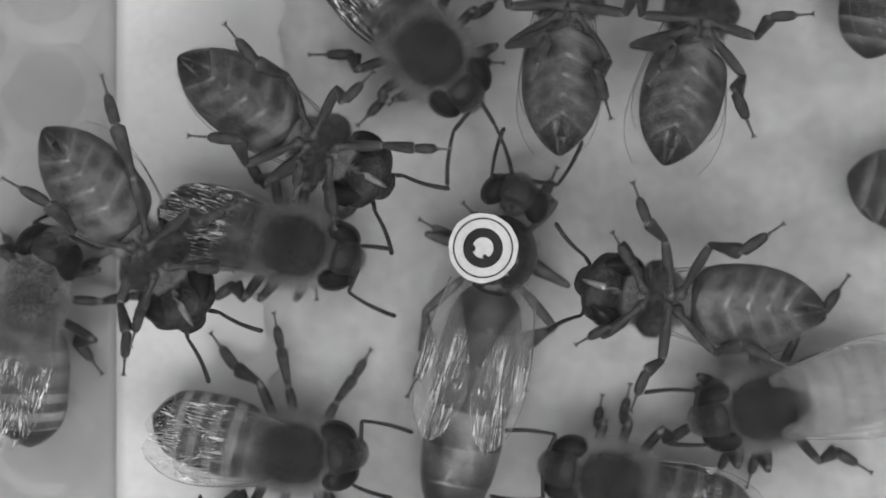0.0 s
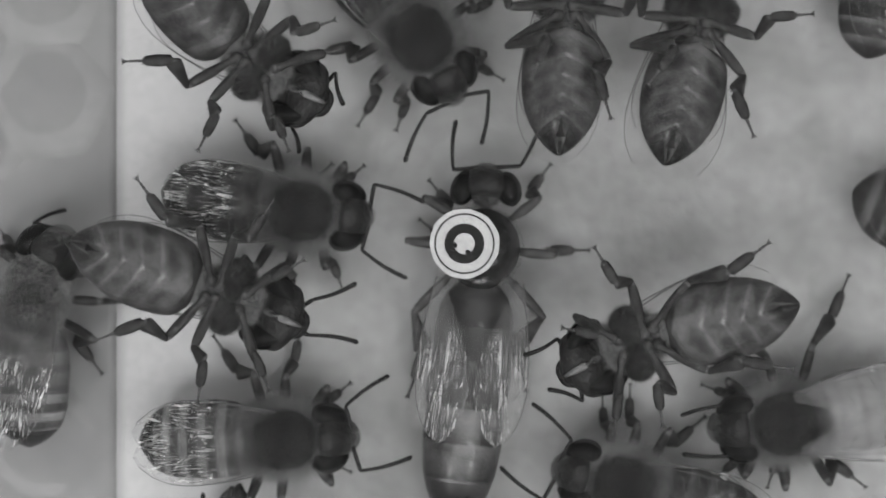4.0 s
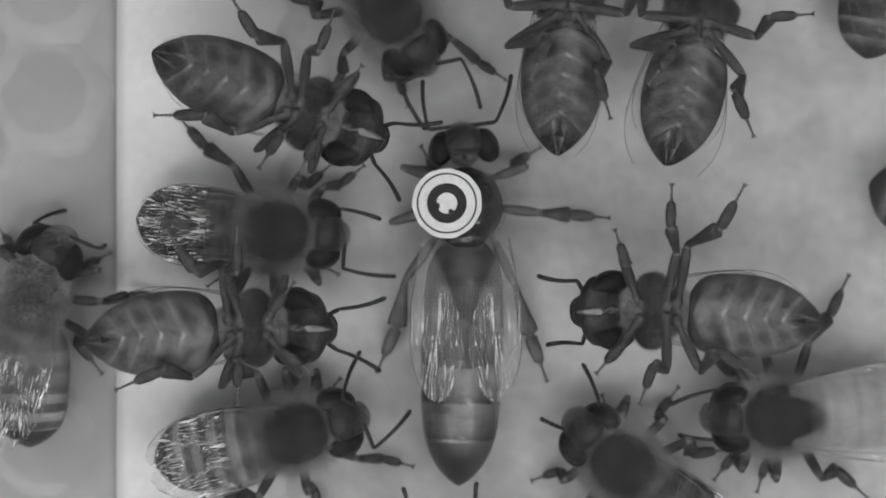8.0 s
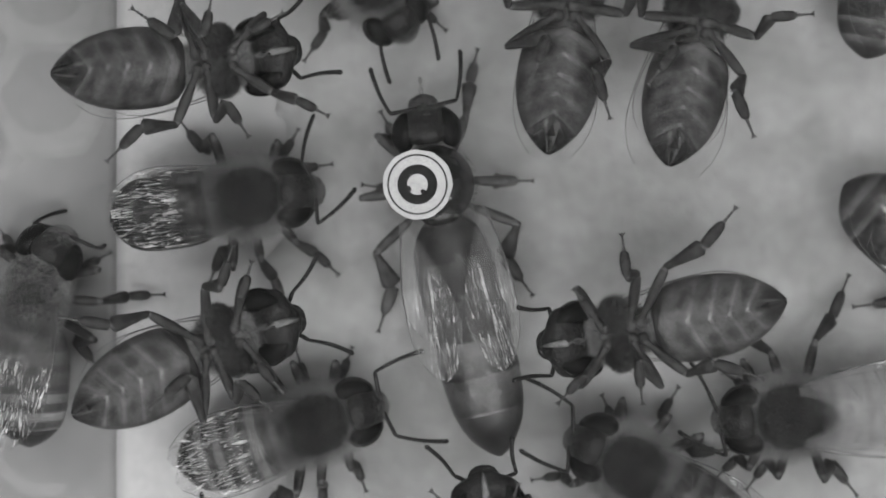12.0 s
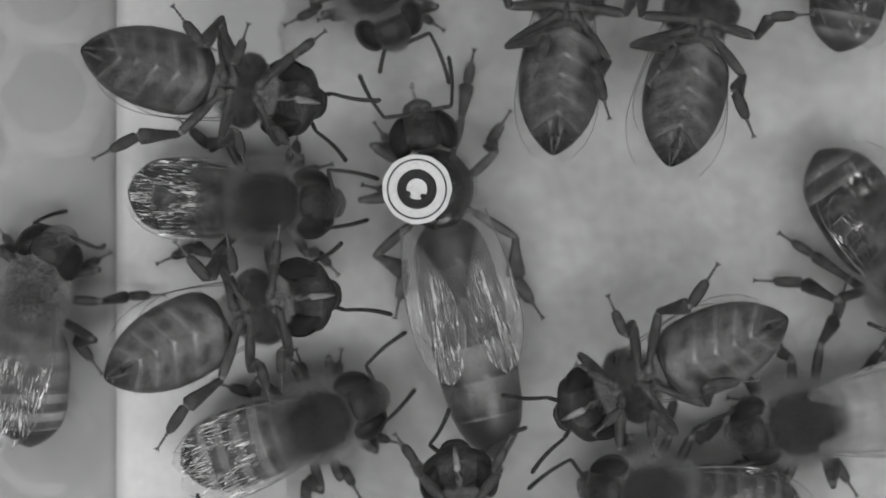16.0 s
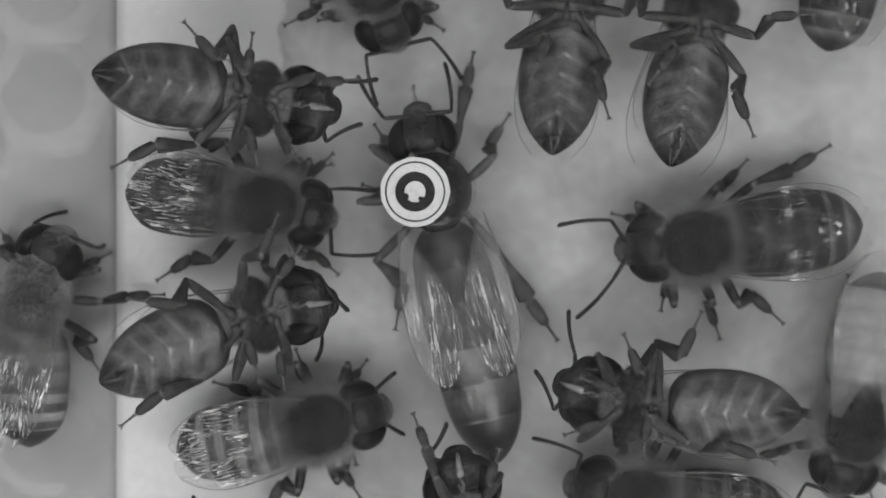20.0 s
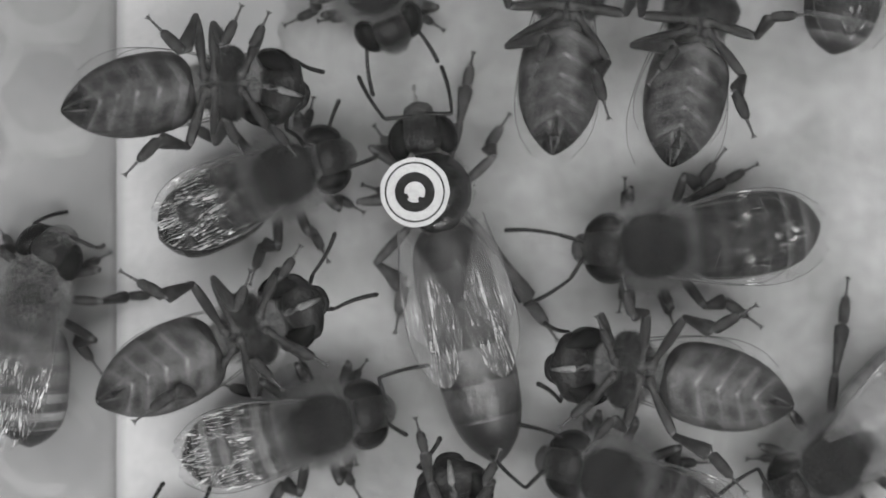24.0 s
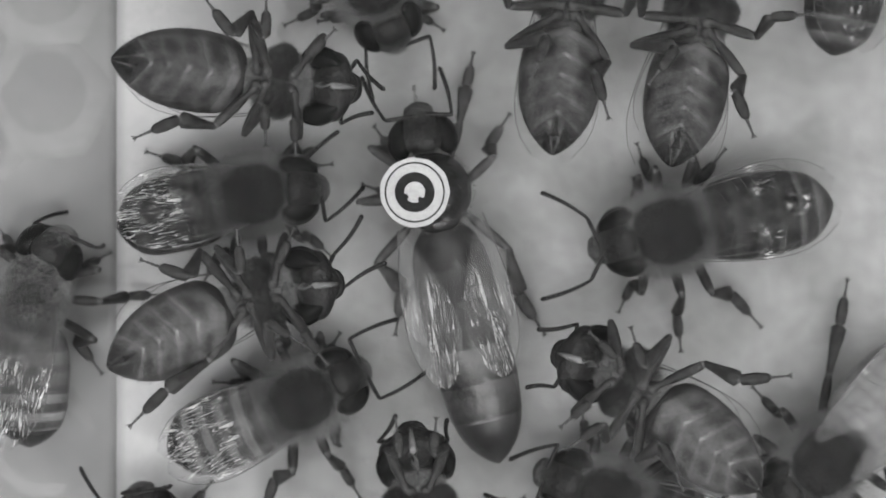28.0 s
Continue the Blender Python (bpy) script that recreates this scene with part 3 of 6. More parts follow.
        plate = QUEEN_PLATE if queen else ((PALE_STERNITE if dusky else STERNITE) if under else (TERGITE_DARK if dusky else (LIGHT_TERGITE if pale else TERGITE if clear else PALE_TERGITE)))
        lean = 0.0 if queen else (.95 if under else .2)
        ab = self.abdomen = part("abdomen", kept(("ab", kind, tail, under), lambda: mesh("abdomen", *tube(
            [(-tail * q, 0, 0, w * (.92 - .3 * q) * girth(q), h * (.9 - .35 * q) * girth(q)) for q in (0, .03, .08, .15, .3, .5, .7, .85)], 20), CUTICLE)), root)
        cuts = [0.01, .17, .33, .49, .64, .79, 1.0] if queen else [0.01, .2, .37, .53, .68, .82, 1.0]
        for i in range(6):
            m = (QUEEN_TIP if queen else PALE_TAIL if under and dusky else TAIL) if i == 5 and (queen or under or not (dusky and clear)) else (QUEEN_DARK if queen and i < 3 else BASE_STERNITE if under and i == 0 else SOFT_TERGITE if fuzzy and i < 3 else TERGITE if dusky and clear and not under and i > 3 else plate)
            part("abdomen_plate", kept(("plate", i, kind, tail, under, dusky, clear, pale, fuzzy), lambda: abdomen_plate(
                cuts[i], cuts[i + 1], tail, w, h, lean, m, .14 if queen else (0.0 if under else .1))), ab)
        if not queen:
            part("hair", kept(("ab_hair", kind, tail), lambda: abdomen_hair(3200, tail, w, h, 12)), ab, "fine pale hair")
        # head
        hd = self.head = part("head", kept(("head", queen, under), lambda: head_mesh(1.74 if under else 1.46 if queen else 1.4, 1.42, .4 if under else .52)), root)
        for sy in (-1, 1):
            part("eye", kept(("eye", sy, under), lambda: eye_mesh(sy, .4 if under else .52)), hd, "glossy black compound eye")
            part("mandible", kept(("jaw", sy), lambda: mesh("mandible", *pipe(
                [(.38, sy * .55, -.95), (.42, sy * .42, -1.18), (.44, sy * .22, -1.34), (.44, sy * .02, -1.4)], [.19, .19, .16, .1], 8), CUTICLE)), hd)
        for i, (x, y) in enumerate(((.42, 0), (.2, .26), (.2, -.26))):
            part("ocellus", kept(("oc", i), lambda: mesh("ocellus", *ball(x, y, 1.2 if x > .3 else 1.3, .1, .1, .1, 4, 8), EYE)), hd)
        part("proboscis", kept("tongue", lambda: mesh("proboscis", *pipe(
            [(-.85, 0, .1), (-.95, 0, -.3), (-.86, 0, -.8), (-.52, 0, -1.25), (-.1, 0, -1.5)], [.1, .17, .18, .14, .06], 9), MOUTH)), hd,
            "folded shiny tongue")
        part("hair", kept(("head_hair", under, fuzzy), lambda: hairs(2200 if under else 4500, .97, .8, 1.46, .26, .0056, 5, FUR if under else PALE_FUR if fuzzy else HEAD_FUR, sweep=.1, stray=.6)), hd, "thin pale head hair")
        if not under:
            part("hair", kept("face_hair", lambda: hairs(1800, .5, .62, .7, .28, .006, 25, SHORT_FUR, at=(.42, 0, -.3), sweep=.5, low=-.6, stray=.5)), hd, "pale face hair")
        if queen:
            part("tongue", mesh("tongue", *pipe([(.5, 0, -1.3), (.75, .02, -1.7), (.8, .0, -2.2), (.7, -.03, -2.6)], [.08, .1, .12, .05], 8), PALE_FUR), hd,
                 "pale tongue held out")
        # feelers in two joints
        self.feelers = {}
        for side in "ab":
            sc = part("feeler", kept("scape", lambda: mesh("feeler", *tube([(-.05, 0, 0, .07, .07), (.05, 0, 0, .1, .1), (1.2, 0, 0, .1, .1),
                                                                          (1.3, 0, 0, .06, .06)], 8), FEELER)), root)
            bow = .1 if side == "a" else -.1
            fl = part("flagellum", kept(("flagellum", side), lambda: mesh("flagellum", *tube(
                [(-.04, 0, 0, .05, .05)] + [(x, bow * math.sin(math.pi * x / 2.6), 0, r, r) for i in range(10)
                                            for x, r in ((.02 + .25 * i, .06 + .003 * i), (.12 + .25 * i, .09 + .003 * i), (.23 + .25 * i, .086 + .003 * i))]
                + [(2.58, 0, 0, .05, .05)], 8), FEELER)), sc)
            self.feelers[side] = (sc, fl)
        # legs in three joints
        self.legs = {}
        skin = QUEEN_LEG if queen else LEG
        for leg, (hx, hy, k, wide) in (LEGS_BELLY if under else LEGS).items():
            k = k * (1.12 if queen else s)
            wide = wide + (.9 if queen else 0)
            for side in "ab":
                fe = part("leg", kept(("fe", k, queen), lambda: femur_mesh(k, skin)), root)
                ti = part("tibia", kept(("ti", k, wide, queen), lambda: tibia_mesh(k, wide, skin)), fe)
                ta = part("tarsus", kept(("ta", k, wide, queen), lambda: tarsus_mesh(k, wide, skin)), fe, "bristly segmented foot")
                self.legs[leg + "_" + side] = (fe, ti, ta, k)
        # wings
        film = QUEEN_WING if queen else (BELLY_WING if under else (PALE_WING if pale else CLEAR_WING if clear else WING))
        out = 1.95 if queen else 1.3 * s
        for sy in (1, -1):
            for nm, L, W, dx, zz, turn, seed in (("wing", wing, (2.55 if queen else 2.9) * s, -1.5 if queen else -.3, 2.25 if queen else 1.9, spread, 4),
                                                 ("hind_wing", wing * .68, 2.0 * s, -1.9 if queen else -.9, 2.08 if queen else 1.72, spread + 3, 9)):
                wg = part(nm, kept((nm, L, W, queen, clear, under, pale), lambda: wing_film(L, W, seed, film)), root, "clear veined wing")
                part("vein", kept(("vein", L, W, under, queen), lambda: wing_veins(L, W, under or queen)), wg)
                wg.matrix_basis = (pose(dx * s * MM, sy * out * MM, (zz * s + (.2 if sy > 0 else 0)) * MM, 0, 3 + (1.5 if sy > 0 else 0), -sy * turn)
                                   @ Matrix.Diagonal((1, sy, 1, 1)) @ pose(0, 0, 0, -9))


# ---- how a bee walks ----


def glide(rows, t):
    """Values of keyed rows at the time t, eased between rows."""
    if t <= rows[0][0]:
        return rows[0][1:]
    for i in range(len(rows) - 1):
        a, b = rows[i], rows[i + 1]
        if t <= b[0]:
            p = rows[i - 1] if i else a
            q = rows[i + 2] if i + 2 < len(rows) else b
            u, d = (t - a[0]) / (b[0] - a[0]), b[0] - a[0]
            res = []
            for k in range(1, len(a)):
                ma = (b[k] - p[k]) / (b[0] - p[0]) * d if i else 0.0
                mb = (q[k] - a[k]) / (q[0] - a[0]) * d if i + 2 < len(rows) else 0.0
                lim = 2.0 * abs(b[k] - a[k])
                ma, mb = max(-lim, min(lim, ma)), max(-lim, min(lim, mb))
                res.append((2 * u ** 3 - 3 * u * u + 1) * a[k] + (u ** 3 - 2 * u * u + u) * ma + (3 * u * u - 2 * u ** 3) * b[k] + (u ** 3 - u * u) * mb)
            return res
    return rows[-1][1:]


def bone(start, end, up):
    """A pose at start with x towards end and z near up, in the bee's space (mm)."""
    x = (end - start).normalized()
    z = up - x * up.dot(x)
    z = z.normalized() if z.length > 1e-5 else x.orthogonal().normalized()
    y = z.cross(x)
    m = Matrix((x, y, z)).transposed().to_4x4()
    m.translation = start * MM
    return m


def bend(a, c, l1, l2, pole):
    """The middle joint of a two-bone limb from a towards c, and its true end."""
    d = c - a
    L = max(1e-4, d.length)
    way = d / L
    L = min(max(L, abs(l1 - l2) + 0.05), (l1 + l2) * 0.995)
    k = (l1 * l1 - l2 * l2 + L * L) / (2 * L)
    h = math.sqrt(max(0.0, l1 * l1 - k * k))
    side = pole - way * pole.dot(way)
    side = side.normalized() if side.length > 1e-5 else way.orthogonal().normalized()
    return a + way * k + side * h, a + way * L


TIMES = sorted({round(0.5 * i, 2) for i in range(57)})
HOMES = {"fore": (2.7, 2.7), "mid": (0.6, 4.6), "hind": (-4.4, 3.6)}
HOMES_QUEEN = {"fore": (2.4, 2.2), "mid": (0.6, 3.6), "hind": (-5.4, 3.2)}
HOMES_BACK = {"fore": (2.6, 3.0), "mid": (0.1, 4.5), "hind": (-3.8, 4.0)}


def foot_path(bee, poses, rows, home):
    """Where a foot stands at each time: its known places, and steps between them when it would be left behind."""
    res, held = [], None
    for t in TIMES:
        x, y, hd = poses[t][:3]
        c, s = math.cos(radians(hd)), math.sin(radians(hd))
        rest = Vector((x + c * home[0] - s * home[1], y + s * home[0] + c * home[1]))
        known = None
        for a, b in zip(rows, rows[1:]):
            if a[0] - .01 <= t <= b[0] + .01 and (b[0] - a[0] < 1.6 or (Vector(a[1:]) - Vector(b[1:])).length < 0.5):
                u = min(1, max(0, (t - a[0]) / (b[0] - a[0])))
                u = u * u * (3 - 2 * u)
                known = Vector(a[1:]).lerp(Vector(b[1:]), u)
                break
        for a in rows:
            if abs(a[0] - t) < .05:
                known = Vector(a[1:])
        if known is not None:
            held = known
        elif held is None or (held - rest).length > 1.9:
            held = rest
        res.append(held.copy())
    return res


def bee_walk(bee, rows, feet=None, feelers=None, nods=(), tip_z=2.6):
    feet, feelers = feet or {}, feelers or {}
    flip = -1 if bee.under else 1
    poses, inv = {}, {}
    body, heads, tails = [], [], []
    lift = -4 if not bee.under else 3
    nod = -58 if bee.under else (-22 if not bee.queen else -6)
    for t in TIMES:
        x, y, hd, hy, ay = glide(rows, t)
        poses[t] = (x, y, hd, hy)
        m = pose(x * MM, y * MM, bee.height * MM, 0, 0, hd)
        if bee.under:
            m = m @ pose(0, 0, 0, 180)
        body.append((t, m))
        inv[t] = m.inverted()
        tip_up = glide(nods, t)[0] if nods else nod
        hm = pose(bee.neck * MM, 0, .1 * MM, 0, 0, flip * hy) @ pose(1.02 * MM, 0, -.15 * MM, 0, tip_up)
        heads.append((t, hm))
        tails.append((t, pose(-bee.waist * MM, 0, -.15 * MM, 0, lift, flip * ay)))
    walk(bee.root, body)
    walk(bee.head, heads)
    walk(bee.abdomen, tails)
    up = Vector((0, 0, 1))
    for key, (fe, ti, ta, k) in bee.legs.items():
        leg, side = key.split("_")
        hx, hy = (LEGS_BELLY if bee.under else LEGS)[leg][:2]
        sy = (1 if side == "a" else -1) * flip
        g = 1.25 if bee.queen else bee.size
        hip = Vector((hx * g, sy * hy * g, -1.05 * g if not bee.queen else -1.1))
        homes = HOMES if bee.under else HOMES_BACK
        if bee.queen:
            homes = HOMES_QUEEN
        home = (homes[leg][0] * g, homes[leg][1] * g * (1 if side == "a" else -1))
        path = foot_path(bee, poses, feet.get(key, []), home)
        ground = (GLASS_Z - .08) if bee.under else 0.3
        r1, r2, r3 = [], [], []
        for t, p in zip(TIMES, path):
            foot = (inv[t] @ Vector((p.x * MM, p.y * MM, ground * MM))) / MM
            flat = Vector((foot.x - hip.x, foot.y - hip.y, 0))
            out = flat.normalized() if flat.length > .1 else Vector((0, sy, 0))
            reach = (2.4 + 2.25) * k * .985
            tl = 2.0 * k
            ankle = foot - out * tl * .96 + up * (.25 * tl)
            if bee.queen and leg == "hind":
                pole = Vector((.1, sy * .6, .7))
            elif not bee.under:
                pole = Vector((.3 if leg == "hind" else -.1, sy * .3, 1.0))
            elif leg == "hind":
                pole = Vector((.5, sy * .3, 1.2))
            elif leg == "mid":
                pole = Vector((-.4, sy * .3, 1.0))
            else:
                pole = Vector((.1, sy * .35, .9))
            knee, end = bend(hip, ankle, 2.4 * k, 2.25 * k, pole)
            if (end - ankle).length > .05:
                foot = end + (foot - end).normalized() * tl
            m1, m2, m3 = bone(hip, knee, up), bone(knee, end, up), bone(end, foot, up)
            i1 = m1.inverted()
            r1.append((t, m1))
            r2.append((t, i1 @ m2))
            r3.append((t, i1 @ m3))
        walk(fe, r1)
        walk(ti, r2)
        walk(ta, r3)
    for side, (sc, fl) in bee.feelers.items():
        sy = (1 if side == "a" else -1) * flip
        known = feelers.get(side, [])
        r1, r2 = [], []
        for (t, hm), n in zip(heads, range(99)):
            base = (hm @ Vector((.85 * MM, sy * .32 * MM, -.1 * MM))) / MM
            near = [r for r in known if abs(r[0] - t) < 1.3] or (len(known) == 2 and math.dist(known[0][1:], known[1][1:]) < .5)
            if near:
                x, y = glide(known, t)
                tip = (inv[t] @ Vector((x * MM, y * MM, (GLASS_Z - 1.4 if bee.under else tip_z) * MM))) / MM
            else:
                wag = 0.5 * math.sin(1.7 * t + 2.1 * sy + bee.height)
                tip = base + Vector((2.3 + .4 * wag, sy * (1.6 + wag), -.6))
            elbow, end = bend(base, tip, 1.3, 2.6, Vector((-.2, sy * 1.0, .3)))
            m1, m2 = bone(base, elbow, up), bone(elbow, end, up)
            r1.append((t, m1))
            r2.append((t, m1.inverted() @ m2))
        walk(sc, r1)
        walk(fl, r2)


# ---- setting ----
board = tagged(new("ground", mesh("ground", *block(-80, 80, -80, 80, -8, -4), WOOD, smooth=False)), "plain hive board under the comb", "board", kind="structure")
EDGE, STEP = -15.86, -7.6


def lattice(x, y):
    """How far (x, y) lies from the middle of its sealed cell, 0 to about 1, and a number of its own for that cell."""
    py = 5.3
    i = round((x + 4.2) / (py * .866))
    best = (9, 0)
    for a in (i - 1, i, i + 1):
        j = round((y - .8 - (a % 2) * py / 2) / py)
        d = math.hypot(x + 4.2 - a * py * .866, y - .8 - (a % 2) * py / 2 - j * py) / (py * .577)
        best = min(best, (d, a * 17 + j * 5))
    return best


def sheet_mesh(name, x0, x1, y0, y1, pitch, material, height, bottom=-4.0):
    """A slab whose top follows height(x, y)."""
    nx, ny = round((x1 - x0) / pitch), round((y1 - y0) / pitch)
    vs, fs = [], []
    for i in range(nx + 1):
        for j in range(ny + 1):
            x, y = x0 + (x1 - x0) * i / nx, y0 + (y1 - y0) * j / ny
            vs.append((x, y, height(x, y)))
    k = ny + 1
    for i in range(nx):
        for j in range(ny):
            a = i * k + j
            fs.append((a, a + k, a + k + 1, a + 1))
    rim = [i * k for i in range(nx + 1)] + [nx * k + j for j in range(1, ny + 1)] + [i * k + ny for i in range(nx - 1, -1, -1)] + [j for j in range(ny - 1, 0, -1)]
    o = len(vs)
    vs += [(vs[r][0], vs[r][1], bottom) for r in rim]
    for q in range(len(rim)):
        w = (q + 1) % len(rim)
        fs.append((rim[q], o + q, o + w, rim[w]))
    fs.append(tuple(o + q for q in reversed(range(len(rim)))))
    me = mesh(name, vs, fs, material)
    for q in me.polygons[nx * ny:]:
        q.use_smooth = False
    return me


def sealed_top(x, y):
    """Sealed cells: low uneven cappings that run into one another."""
    d, own = lattice(x, y)
    rnd = random.Random(own)
    dome = rnd.uniform(-.05, .12)
    rough = noise.noise(Vector((x * .55, y * .55, 1))) * .07 + noise.noise(Vector((x * 1.6, y * 1.6, 5))) * .03
    return -.17 - .16 * max(0, min(1, (-7.2 - x) / 1.6)) + dome * max(0, 1 - d * d) - .05 * min(1, d) ** 6 + rough


def open_top(x, y):
    free = min(1.0, (EDGE - x) / 4) ** 2
    return -.225 + free * (.02 + noise.noise(Vector((x * .3, y * .3, 9))) * .12 + noise.noise(Vector((x * 1.1, y * 1.1, 3))) * .03)


def cell_mesh(seed):
    """An open cell: a six-sided wax wall with a broad rounded rim and a shallow floor."""
    rnd = random.Random(seed)
    vs, fs = [], []
    n = 30
    runs = [(1.2, -.2), (1.08, -.1), (.98, -.05), (.9, -.02), (.8, -.02), (.72, -.035), (.6, -.055), (.45, -.07), (.25, -.075)]
    lobes = [(rnd.uniform(0, 6), rnd.uniform(-.03, .03)) for _ in range(3)]
    for q, z in runs:
        for j in range(n):
            a = 2 * math.pi * j / n
            hexa = 1 / math.cos(radians((j / n * 360) % 60 - 30)) * math.cos(radians(30))
            r = 3.05 * q * (hexa * (.8 if q > .94 else .25) + (1 - (.8 if q > .94 else .25)) * .935)
            r *= 1 + sum(w * math.sin((m + 2) * a + ph) for m, (ph, w) in enumerate(lobes)) * (q < .96)
            vs.append((r * math.cos(a), r * math.sin(a), z))
    for i in range(len(runs) - 1):
        for j in range(n):
            fs.append((i * n + j, i * n + (j + 1) % n, (i + 1) * n + (j + 1) % n, (i + 1) * n + j))
    fs.append(tuple(range((len(runs) - 1) * n, len(runs) * n)))
    me = mesh("cell", vs, fs, OPEN_WAX)
    me.materials.append(CELL_FLOOR)
    me.materials.append(RIM_WAX)
    for q in me.polygons[n:]:
        q.material_index = 2 if q.index < 5 * n else 1
    return me


def build_comb():
    tagged(new("comb", sheet_mesh("comb", -9.4, 28, -18, 18, .33, WAX, sealed_top)), "wax comb with sealed cells", "honeycomb", kind="structure")
    tagged(new("comb", sheet_mesh("comb", -60, EDGE, -22, 22, .5, OPEN_WAX, open_top)), "wax comb with open cells", "honeycomb", kind="structure")
    rim = [o for o in scene.objects if o.name.startswith("comb")][-1]
    rnd = random.Random(4)
    for x, y, z in ((-19.3, 12.9, -.1), (-19.35, 7.6, -.1), (-23.3, 10.2, -.12), (-23.3, 4.9, -.14), (-19.4, -9.4, -.16), (-23.3, -6.7, -.18)):
        place(part("cell", cell_mesh(rnd.randrange(99)), rim), x, y, z, rnd.uniform(-2, 2), rnd.uniform(-2, 2), rnd.uniform(-4, 4))
    for nm, b in (("ground_east", (28.02, 58, -58, 58)), ("ground_north", (STEP, 28, 18.02, 58)), ("ground_south", (STEP, 28, -58, -18.02)),
                  ("ground_west_north", (-58, EDGE - .02, 22.02, 58)), ("ground_west_south", (-58, EDGE - .02, -58, -22.02))):
        tagged(new(nm, mesh(nm, *block(*b, -4, -.25, .05), WAX, smooth=False)), "plain wax comb further out", "honeycomb", kind="structure")
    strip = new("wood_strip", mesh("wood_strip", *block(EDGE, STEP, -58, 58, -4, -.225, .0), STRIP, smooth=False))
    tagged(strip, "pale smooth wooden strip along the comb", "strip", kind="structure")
    pane = new("window_1", mesh("window_1", *block(-58, 58, -58, 58, GLASS_Z, GLASS_Z + 3), GLASS, smooth=False))
    tagged(pane, "clear glass pane of the observation hive", "glass", kind="structure")
    pane.visible_shadow = False
    for nm, b in (("wall_west", (-60, -58, -60, 60)), ("wall_east", (58, 60, -60, 60)), ("wall_south", (-58, 58, -60, -58)), ("wall_north", (-58, 58, 58, 60))):
        tagged(new(nm, mesh(nm, *block(*b, -4, GLASS_Z + 4, .3), WOOD, smooth=False)), "wooden frame bar of the hive", "wall", kind="structure")
    # Unseen pale box added round everything, so that its bounce gives soft ambient light.
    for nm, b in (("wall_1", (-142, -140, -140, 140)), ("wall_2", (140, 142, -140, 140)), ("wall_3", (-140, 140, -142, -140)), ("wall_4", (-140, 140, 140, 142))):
        tagged(new(nm, mesh(nm, *block(*b, -8, 220), BOUNCE, smooth=False)), "pale matt wall of the filming hood", "wall", kind="structure")
    tagged(new("ceiling", mesh("ceiling", *block(-142, 142, -142, 142, 220, 222), BOUNCE, smooth=False)), "pale matt top of the filming hood", "ceiling", kind="structure")
    tagged(new("floor", mesh("floor", *block(-142, 142, -142, 142, -12, -8.2), BOUNCE, smooth=False)), "pale matt floor of the filming hood", "floor", kind="structure")


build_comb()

# ---- the bees ----


def build_tag(queen):
    """The paper disc glued to the queen's back."""
    def ring(r0, r1, z0, z1, n=48, sides=0):
        vs, fs = [], []
        for r, z in ((r1, z0), (r1, z1), (r0, z1), (r0, z0)):
            for j in range(n):
                a = 2 * math.pi * j / n
                k = 1.0
                if sides and r == r1:
                    w = 2 * math.pi / sides
                    k = (.45 + .55 * math.cos(w / 2) / math.cos((a + .2) % w - w / 2)) * 1.04 + .012 * math.sin(3 * a + 1)
                vs.append((r * k * math.cos(a), r * k * math.sin(a), z))
        for i in range(4):
            for j in range(n):
                fs.append((i * n + j, i * n + (j + 1) % n, ((i + 1) % 4) * n + (j + 1) % n, ((i + 1) % 4) * n + j))
        return vs, fs
    disc = part("tag", mesh("tag", *ring(0.02, 1.58, 0, .12, sides=11), TAG_WHITE, smooth=False), queen.root, "white paper disc with black rings")
    disc.matrix_basis = pose(0.1 * MM, 0.85 * MM, 1.78 * MM, -6, 3, 40)
    part("ring", mesh("ring", *ring(1.33, 1.41, .118, .128), TAG_BLACK, smooth=False), disc, "thin black ring")
    part("ring", mesh("ring", *ring(.49, .93, .118, .128), TAG_BLACK, smooth=False), disc, "broad black ring")
    part("notch", mesh("notch", *ball(-.45, .1, .124, .16, .13, .006, 4, 10), TAG_BLACK), disc)
    part("notch", mesh("notch", *ball(.21, .42, .124, .16, .13, .006, 4, 10), TAG_BLACK), disc)


